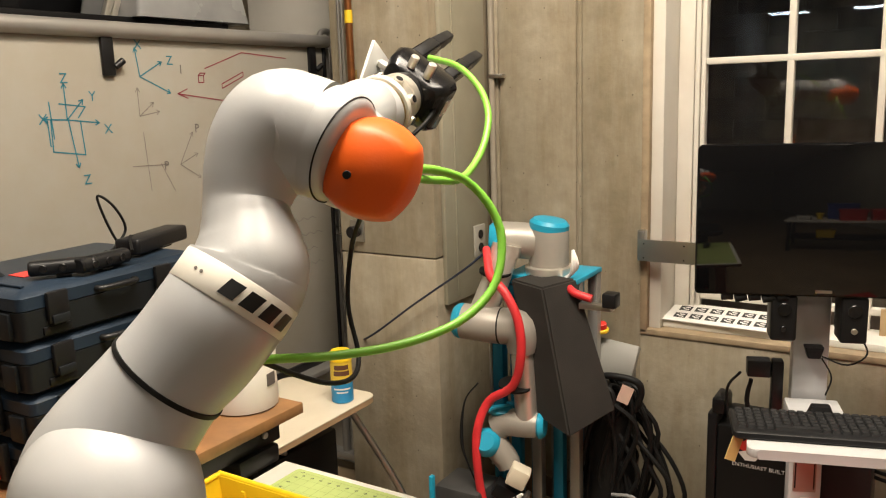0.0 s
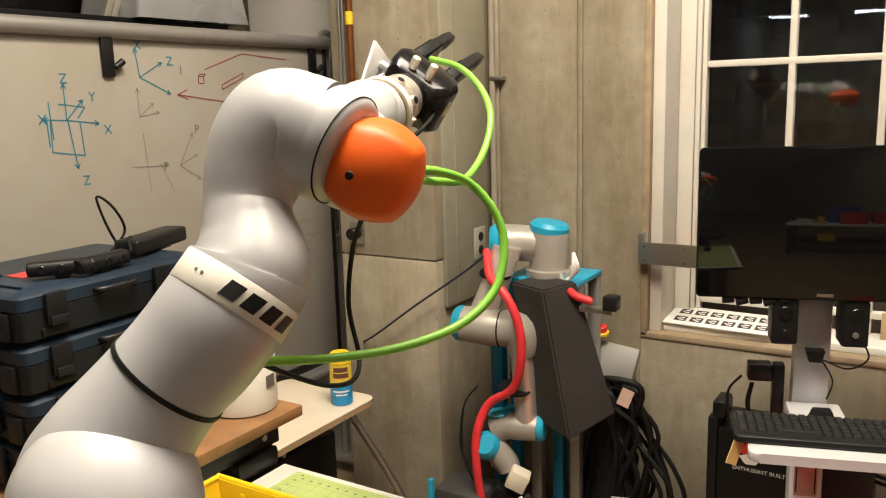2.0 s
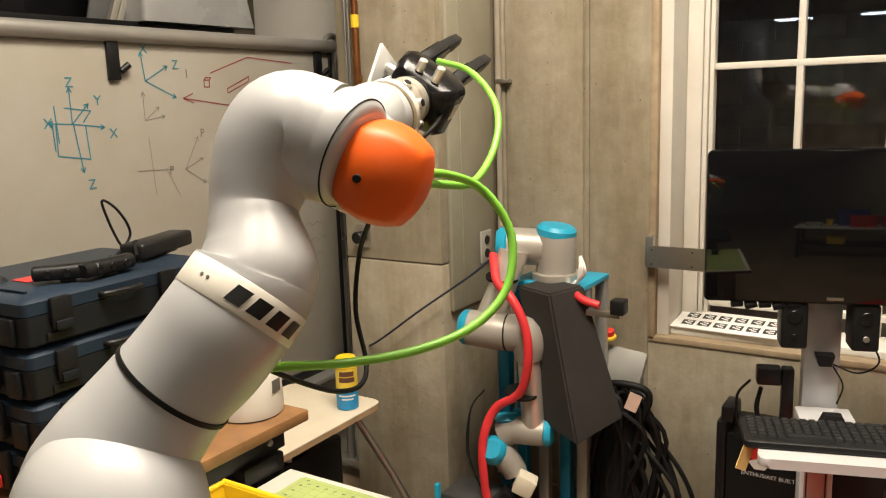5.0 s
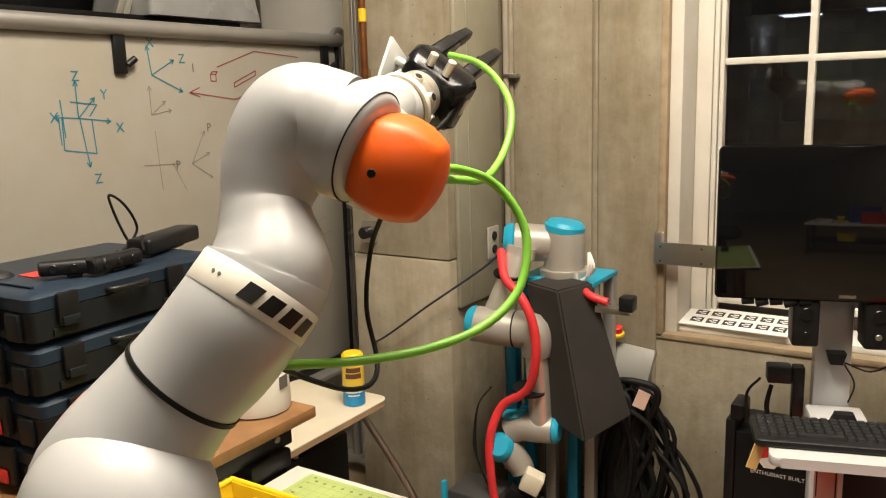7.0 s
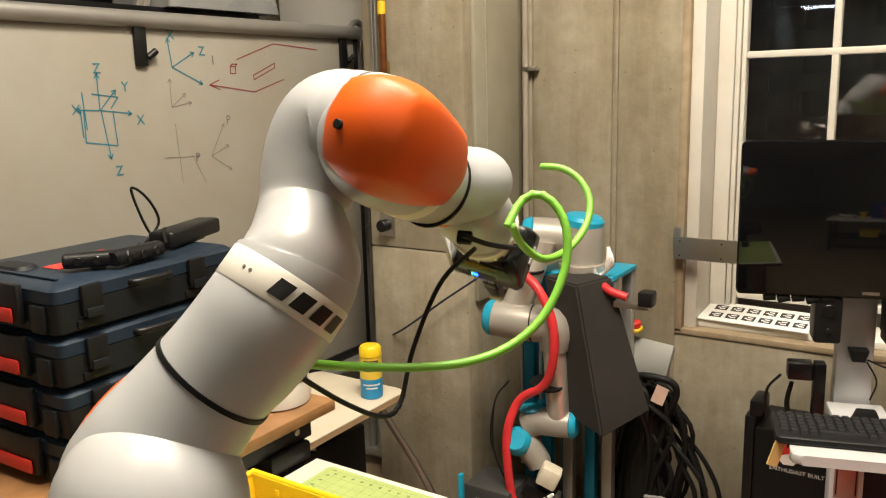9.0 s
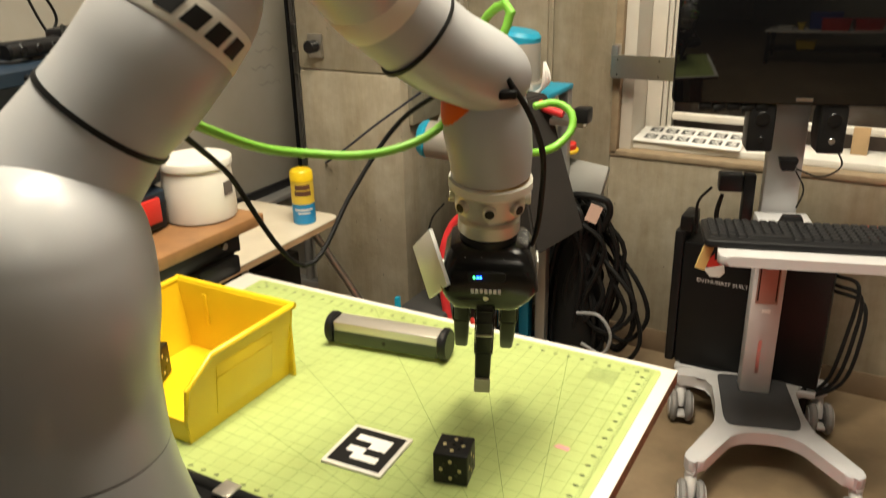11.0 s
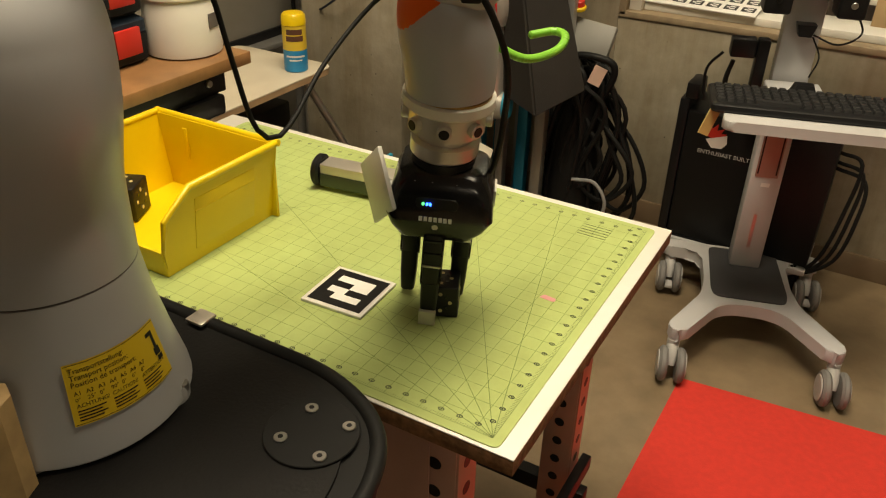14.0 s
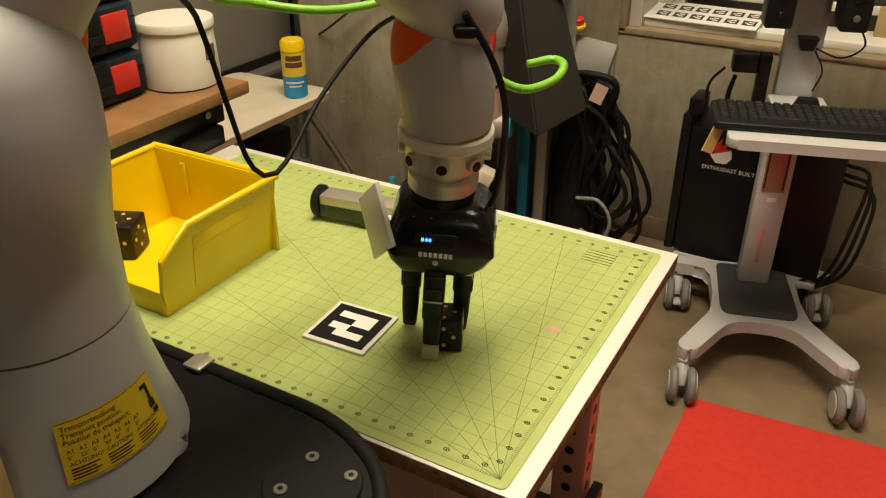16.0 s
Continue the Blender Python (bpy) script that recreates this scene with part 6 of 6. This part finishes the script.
for k in range(22):
    x0_, x1_ = rng.uniform(-0.10, 0.03), rng.uniform(-0.13, 0.12)
    y0_ = rng.uniform(-0.06, 0.05)
    zt, zb = rng.uniform(0.60, 0.67), rng.uniform(0.06, 0.3)
    w = rng.uniform(0.03, 0.09)
    part("loop", sweep([(x0_, y0_, zt - 0.05, 0.008), (x0_ - 0.02, y0_ - 0.02, zt, 0.008), (x0_ + 0.03, y0_ - 0.04, zt - 0.02, 0.008), (x1_ - w * 0.2, y0_ - 0.03, (zt + zb) / 2 + 0.1, 0.008), (x1_ - w, y0_ - 0.02, zb + 0.08, 0.008), (x1_, y0_ - 0.01, zb, 0.008), (x1_ + w, y0_, zb + 0.10, 0.008), (x1_ + w * 0.3, y0_, (zt + zb) / 2, 0.008), (x0_ + 0.02, y0_ + 0.02, zt - 0.1, 0.008)], 5, 7), RUBBER, bun)
part("hook_loop", sweep([(-0.10, -0.06, 0.665, 0.011), (-0.03, -0.08, 0.69, 0.011), (0.05, -0.07, 0.68, 0.011), (0.065, -0.06, 0.64, 0.011), (0.04, -0.05, 0.57, 0.011)], 6, 10), RUBBER, bun)
part("grey_loop", sweep([(-0.02, -0.09, 0.28, 0.006), (0.06, -0.10, 0.29, 0.006), (0.10, -0.09, 0.22, 0.006), (0.07, -0.08, 0.14, 0.006), (0.0, -0.09, 0.17, 0.006)], 6, 8), GCOVER, bun)
part("paper_tag", moved(box((-0.02, -0.001, -0.03), (0.02, 0.001, 0.03)), Matrix.Translation((0.02, -0.085, 0.635)) @ pose(0, 0, 0, 0, 20, 10)), CREPE, bun)
part("core", sweep([(-0.04, 0.0, 0.0, 0.10), (-0.05, 0, 0.25, 0.085), (-0.05, 0, 0.5, 0.07), (-0.03, 0, 0.62, 0.04)], 4, 14), RUBBER, bun)
t = thing("floor_case", pose(-1.02, 1.50, 0), "dark grey equipment case on the floor", "case")
part("body", box((-0.03, -0.1, 0.0), (0.14, 0.06, 0.31), 0.012), mat("dark_grey_case", (0.05, 0.05, 0.05), 0.5), t)
part("blue_edge", box((-0.044, -0.11, 0.0), (-0.0305, -0.09, 0.34), 0.002), BLUEUR, t)
part("white_mark", box((0.02, -0.1012, 0.24), (0.03, -0.1004, 0.27)), PAPER, t)
t = thing("wall_cable", pose(0, 0, 0), "thin dark cable strung from the whiteboard post to the robot", "cable")
part("cord", sweep([(-1.70, 1.83, 0.62, 0.004), (-1.45, 1.60, 0.72, 0.004), (-1.22, 1.58, 0.88, 0.004), (-1.02, 1.60, 1.02, 0.004), (-0.93, 1.62, 1.10, 0.004)], 8, 8), mat("dark_blue_cord", (0.02, 0.025, 0.05), 0.5), t)

# ---- far side of the room, seen only in the dark screen and the panes ----
FAR = pose(2.05, -1.55, 0, 0, 0, 28)
t = thing("back_table", FAR, "long white-topped table behind the camera", "table")
part("top", box((-0.95, -0.35, 0.715), (1.15, 0.35, 0.75), 0.005), WHITE, t)
for x in (-0.88, 1.08):
    for y in (-0.3, 0.3):
        part("leg", box((x - 0.03, y - 0.03, 0), (x + 0.03, y + 0.03, 0.7145), 0.004), BLACK, t)
part("low_shelf", box((-0.9, -0.3, 0.30), (1.1, 0.3, 0.32), 0.004), BLACK, t)
for x, y, z, w, d, h, mm in ((-0.05, -0.08, 0.75, 0.52, 0.26, 0.36, BACKBLUE), (0.10, 0.17, 0.75, 0.44, 0.20, 0.24, RED), (0.62, 0.02, 0.75, 0.46, 0.32, 0.22, RED), (-0.42, 0.05, 0.75, 0.12, 0.12, 0.13, YELLOW), (-0.66, 0.15, 0.75, 0.24, 0.16, 0.07, WHITE), (-0.30, 0.05, 0.32, 0.32, 0.24, 0.18, YELLOW)):
    t = thing("storage_box", FAR @ pose(x, y, z), "coloured plastic storage box on the far table", "box", "boxes on the far table")
    part("body", loft([(0, w / 2 - 0.02, d / 2 - 0.02, 0.02, 0, 0), (h, w / 2, d / 2, 0.02, 0, 0)], 3), mm, t)
    part("rim", loft([(h + 0.0005, w / 2 + 0.008, d / 2 + 0.008, 0.02, 0, 0), (h + 0.02, w / 2 + 0.008, d / 2 + 0.008, 0.02, 0, 0)], 3), mm, t)


# ---- cables that flex with the arm: chains of short rigid pieces ----
def resample(pts, n):
    p = np.array(spline(pts, 12))
    s = np.r_[0, np.cumsum(np.linalg.norm(np.diff(p, axis=0), axis=1))]
    q = np.linspace(0, s[-1], n + 1)
    return np.stack([np.interp(q, s, p[:, k]) for k in range(3)], 1)


def chain(name, label, radius, material, keys, n):
    """keys: rows of seconds and a curve; every piece keeps its length and follows the curve."""
    t = thing(name, pose(0, 0, 0), label, "cable")
    cur = [(s, resample(c, n)) for s, c in keys]
    length = max(np.linalg.norm(np.diff(c, axis=0), axis=1).max() for _, c in cur)
    h = length / 2 + radius * 0.5
    me = link_mesh("segment", sweep([(0, 0, -h, radius * 0.55), (0, 0, -h + radius * 0.4, radius), (0, 0, h - radius * 0.4, radius), (0, 0, h, radius * 0.55)], 1, 12), material)
    pieces = []
    for k in range(n):
        o = new("segment", me)
        o.parent = t
        pieces.append((o, [(s, Matrix.Translation((c[k] + c[k + 1]) / 2) @ frame_of(c[k + 1] - c[k]).to_4x4()) for s, c in cur]))
    return pieces


GA1 = [(-0.30, -0.085, 1.315), (-0.266, 0.001, 1.299), (-0.214, 0.07, 1.301), (-0.171, 0.136, 1.318), (-0.146, 0.184, 1.356), (-0.146, 0.209, 1.412), (-0.162, 0.209, 1.456), (-0.188, 0.189, 1.493), (-0.203, 0.125, 1.513), (-0.212, 0.09, 1.511)]
GB1 = [(-0.34, -0.115, 1.315), (-0.33, 0.036, 1.25), (-0.257, 0.099, 1.233), (-0.208, 0.155, 1.237), (-0.167, 0.201, 1.267), (-0.138, 0.248, 1.32), (-0.128, 0.284, 1.381), (-0.149, 0.307, 1.417), (-0.183, 0.326, 1.427), (-0.209, 0.327, 1.404), (-0.21, 0.311, 1.355)]
GC1 = [(-0.33, -0.11, 1.32), (-0.38, 0.03, 1.24), (-0.40, 0.12, 1.212), (-0.359, 0.166, 1.199), (-0.33, 0.218, 1.194), (-0.296, 0.269, 1.205), (-0.25, 0.30, 1.27), (-0.20, 0.30, 1.33), (-0.16, 0.28, 1.36), (-0.17, 0.26, 1.31), (-0.205, 0.268, 1.215)]
GA2 = [(-0.203, 0.098, 1.504), (-0.219, 0.17, 1.494), (-0.226, 0.248, 1.489), (-0.236, 0.322, 1.521), (-0.25, 0.371, 1.568), (-0.289, 0.417, 1.61), (-0.347, 0.449, 1.648), (-0.41, 0.462, 1.665)]
GB2 = [(-0.21, 0.311, 1.355), (-0.202, 0.313, 1.307), (-0.182, 0.325, 1.266), (-0.157, 0.369, 1.241), (-0.13, 0.421, 1.24), (-0.108, 0.444, 1.271), (-0.115, 0.45, 1.304), (-0.139, 0.441, 1.323), (-0.162, 0.427, 1.32)]
GC2 = [(-0.205, 0.268, 1.215), (-0.181, 0.235, 1.166), (-0.146, 0.236, 1.136), (-0.113, 0.265, 1.112), (-0.097, 0.325, 1.109), (-0.097, 0.358, 1.119), (-0.118, 0.373, 1.121), (-0.139, 0.347, 1.119)]
KA = [(-0.324, -0.075, 1.31), (-0.325, -0.007, 1.268), (-0.319, 0.05, 1.239), (-0.324, 0.104, 1.229), (-0.35, 0.152, 1.243), (-0.368, 0.157, 1.315), (-0.351, 0.151, 1.399), (-0.297, 0.112, 1.46)]
KB = [(-0.345, -0.11, 1.31), (-0.37, 0.02, 1.19), (-0.365, 0.09, 1.12), (-0.355, 0.15, 1.10), (-0.335, 0.21, 1.18), (-0.29, 0.26, 1.28), (-0.23, 0.28, 1.33)]
KC = [(-0.345, -0.11, 1.31), (-0.395, 0.011, 1.236), (-0.406, 0.042, 1.192), (-0.401, 0.058, 1.11), (-0.394, 0.075, 1.029), (-0.387, 0.1, 1.0), (-0.383, 0.137, 1.012), (-0.395, 0.231, 1.067), (-0.36, 0.31, 1.142), (-0.25, 0.27, 1.20)]


def mixed(a, b, w, n=40):
    p, q = resample(a, n), resample(b, n)
    return [tuple(x) for x in p * (1 - w) + q * w]


def cable_keys(a, b, c):
    k = [(0.0, mixed(a, a, 0)), (7.8, mixed(a, a, 0))]
    k += [(s, mixed(a, b, w)) for s, w in ((8.2, 0.09), (8.6, 0.33), (9.0, 0.54), (9.4, 0.74), (9.8, 0.91), (10.1, 0.98), (10.3, 1.0))]
    k += [(s, mixed(b, c, w)) for s, w in ((10.6, 0.22), (11.0, 0.38), (11.5, 0.50), (12.0, 0.66), (12.5, 0.74), (13.0, 0.92), (13.6, 1.0), (16.0, 1.0))]
    return k


CHAINS = chain("green_cable", "thick bright green cable looping along the robot arm", 0.0057, GREENC, cable_keys(GA1, GB1, GC1), 44)
CHAINS += chain("green_cable", "bright green cable loop from forearm to gripper", 0.0054, GREENC, cable_keys(GA2, GB2, GC2), 34)
CHAINS += chain("black_cable", "black cable hanging in a loop beside the robot arm", 0.0034, RUBBER, cable_keys(KA, KB, KC), 40)

# wrist centre, tool direction and single-finger side at each time
W0, W1 = Vector((-0.4890, 0.3520, 1.5600)), Vector((-0.197, 0.311, 1.309))
SWING = ((0, 0), (7.8, 0), (8, 3), (8.2, 9), (8.6, 29), (9, 48), (9.4, 66), (9.8, 82), (10.1, 88), (10.3, 90))
WROWS = [(t, W0.lerp(W1, d / 90), d) for t, d in SWING]
WROWS += [(10.5, Vector((-0.179, 0.282, 1.268)), 90),
          (10.7, Vector((-0.180, 0.273, 1.256)), 90),
          (11, Vector((-0.160, 0.267, 1.251)), 90),
          (11.5, Vector((-0.157, 0.253, 1.235)), 90),
          (12, Vector((-0.152, 0.222, 1.205)), 90),
          (12.5, Vector((-0.157, 0.218, 1.204)), 90),
          (13, Vector((-0.165, 0.184, 1.172)), 90),
          (13.5, Vector((-0.161, 0.175, 1.166)), 90),
          (14.5, Vector((-0.161, 0.172, 1.166)), 90),
          (16, Vector((-0.161, 0.172, 1.166)), 90)]
ZA, YA = Vector((-0.101, 0.958, 0.267)).normalized(), Vector((-0.624, 0.148, -0.767))


def tool_frame_at(t, deg):
    zb = Vector((-0.17, 0.36, -0.92)) if t < 10.6 else Vector((-0.14, 0.24, -0.96)) if t < 10.8 else Vector((-0.10, 0.12, -0.985)) if t < 11.2 else Vector((-0.11, 0.0, -0.994)) if t < 12.6 else Vector((-0.098, 0.057, -0.994))
    yb = Vector((0.42, -0.90, 0.0))
    def basis(z, y):
        z = z.normalized()
        y = (y - z * y.dot(z)).normalized()
        return Matrix((y.cross(z), y, z)).transposed().to_quaternion()
    return basis(ZA, YA).slerp(basis(zb, yb), deg / 90).to_matrix()


NECK = -50      # degrees by which the neck turns as the arm reaches down


def arm_rows():
    up, fo, wr, gr = [], [], [], []
    for t, w, deg in WROWS:
        turn = Matrix.Rotation(radians(NECK * deg / 90), 3, UB)
        e = AO + BANDO + turn @ (E - AO - BANDO)
        ea = turn @ EA
        f = (w - e).normalized()
        a = (ea - f * ea.dot(f)).normalized()
        R2 = Matrix((a, f.cross(a), f)).transposed().to_4x4()
        T = tool_frame_at(t, deg)
        z = T.col[2].copy()
        xw = -(T.col[0] * 0.9 - T.col[1] * 0.2)
        xw = (xw - z * xw.dot(z)).normalized()
        R3 = Matrix((xw, z.cross(xw), z)).transposed().to_4x4()
        up.append((t, Matrix.Translation(BANDO) @ turn.to_4x4()))
        fo.append((t, Matrix.Translation(w - f * ARM - AO) @ R2))
        wr.append((t, Matrix.Translation(w - AO) @ R3))
        gr.append((t, Matrix.Translation(w + z * 0.163) @ T.to_4x4()))
    return up, fo, wr, gr


# seconds, single finger, its tip, paired fingers, their tips (degrees; positive closes)
FROWS = [(0.0, -6, 8, -4, 2), (7.8, -6, 8, -4, 2), (10.0, -4, 4, -7, -10), (12.4, -5, 6, -7, -10), (12.7, -11, 6, -7, -10), (13.0, -12, 4, -7, -10), (13.3, -9, 5, -6, -4), (13.8, -3, 4, -3, 2), (14.2, 0, 2, -1, 4), (16.0, 0, 2, -1, 4)]


def motions():
    up, fo, wr, gr = arm_rows()
    walk(upper, up)
    walk(fore, fo)
    walk(wrist, wr)
    walk(grip, gr)
    for f, tip, x, y, s, i in ((fa, fa_tip, 0.0, 0.036, 1, 1), (fb, fb_tip, 0.036, -0.030, -1, 3), (fc, fc_tip, -0.036, -0.030, -1, 3)):
        base_m = Matrix.Translation((x, y, PALM))
        walk(f, [(r[0], base_m @ pose(0, 0, 0, s * r[i])) for r in FROWS])
        walk(tip, [(r[0], base_m @ pose(0, 0, 0, s * r[i]) @ Matrix.Translation((0, 0, 0.082)) @ pose(0, 0, 0, s * r[i + 1])) for r in FROWS])
    walk(target_cube, [(0.0, pose(-0.1755, 0.1725, ZM + 0.0252, 0, 0, 14)), (13.0, pose(-0.1755, 0.1725, ZM + 0.0252, 0, 0, 14)), (13.5, pose(-0.180, 0.186, ZM + 0.0252, 0, 0, 20)), (14.0, pose(-0.184, 0.200, ZM + 0.0252, 0, 0, 25)), (16.0, pose(-0.184, 0.200, ZM + 0.0252, 0, 0, 25))])
    for o, r in CHAINS:
        walk(o, r)


motions()
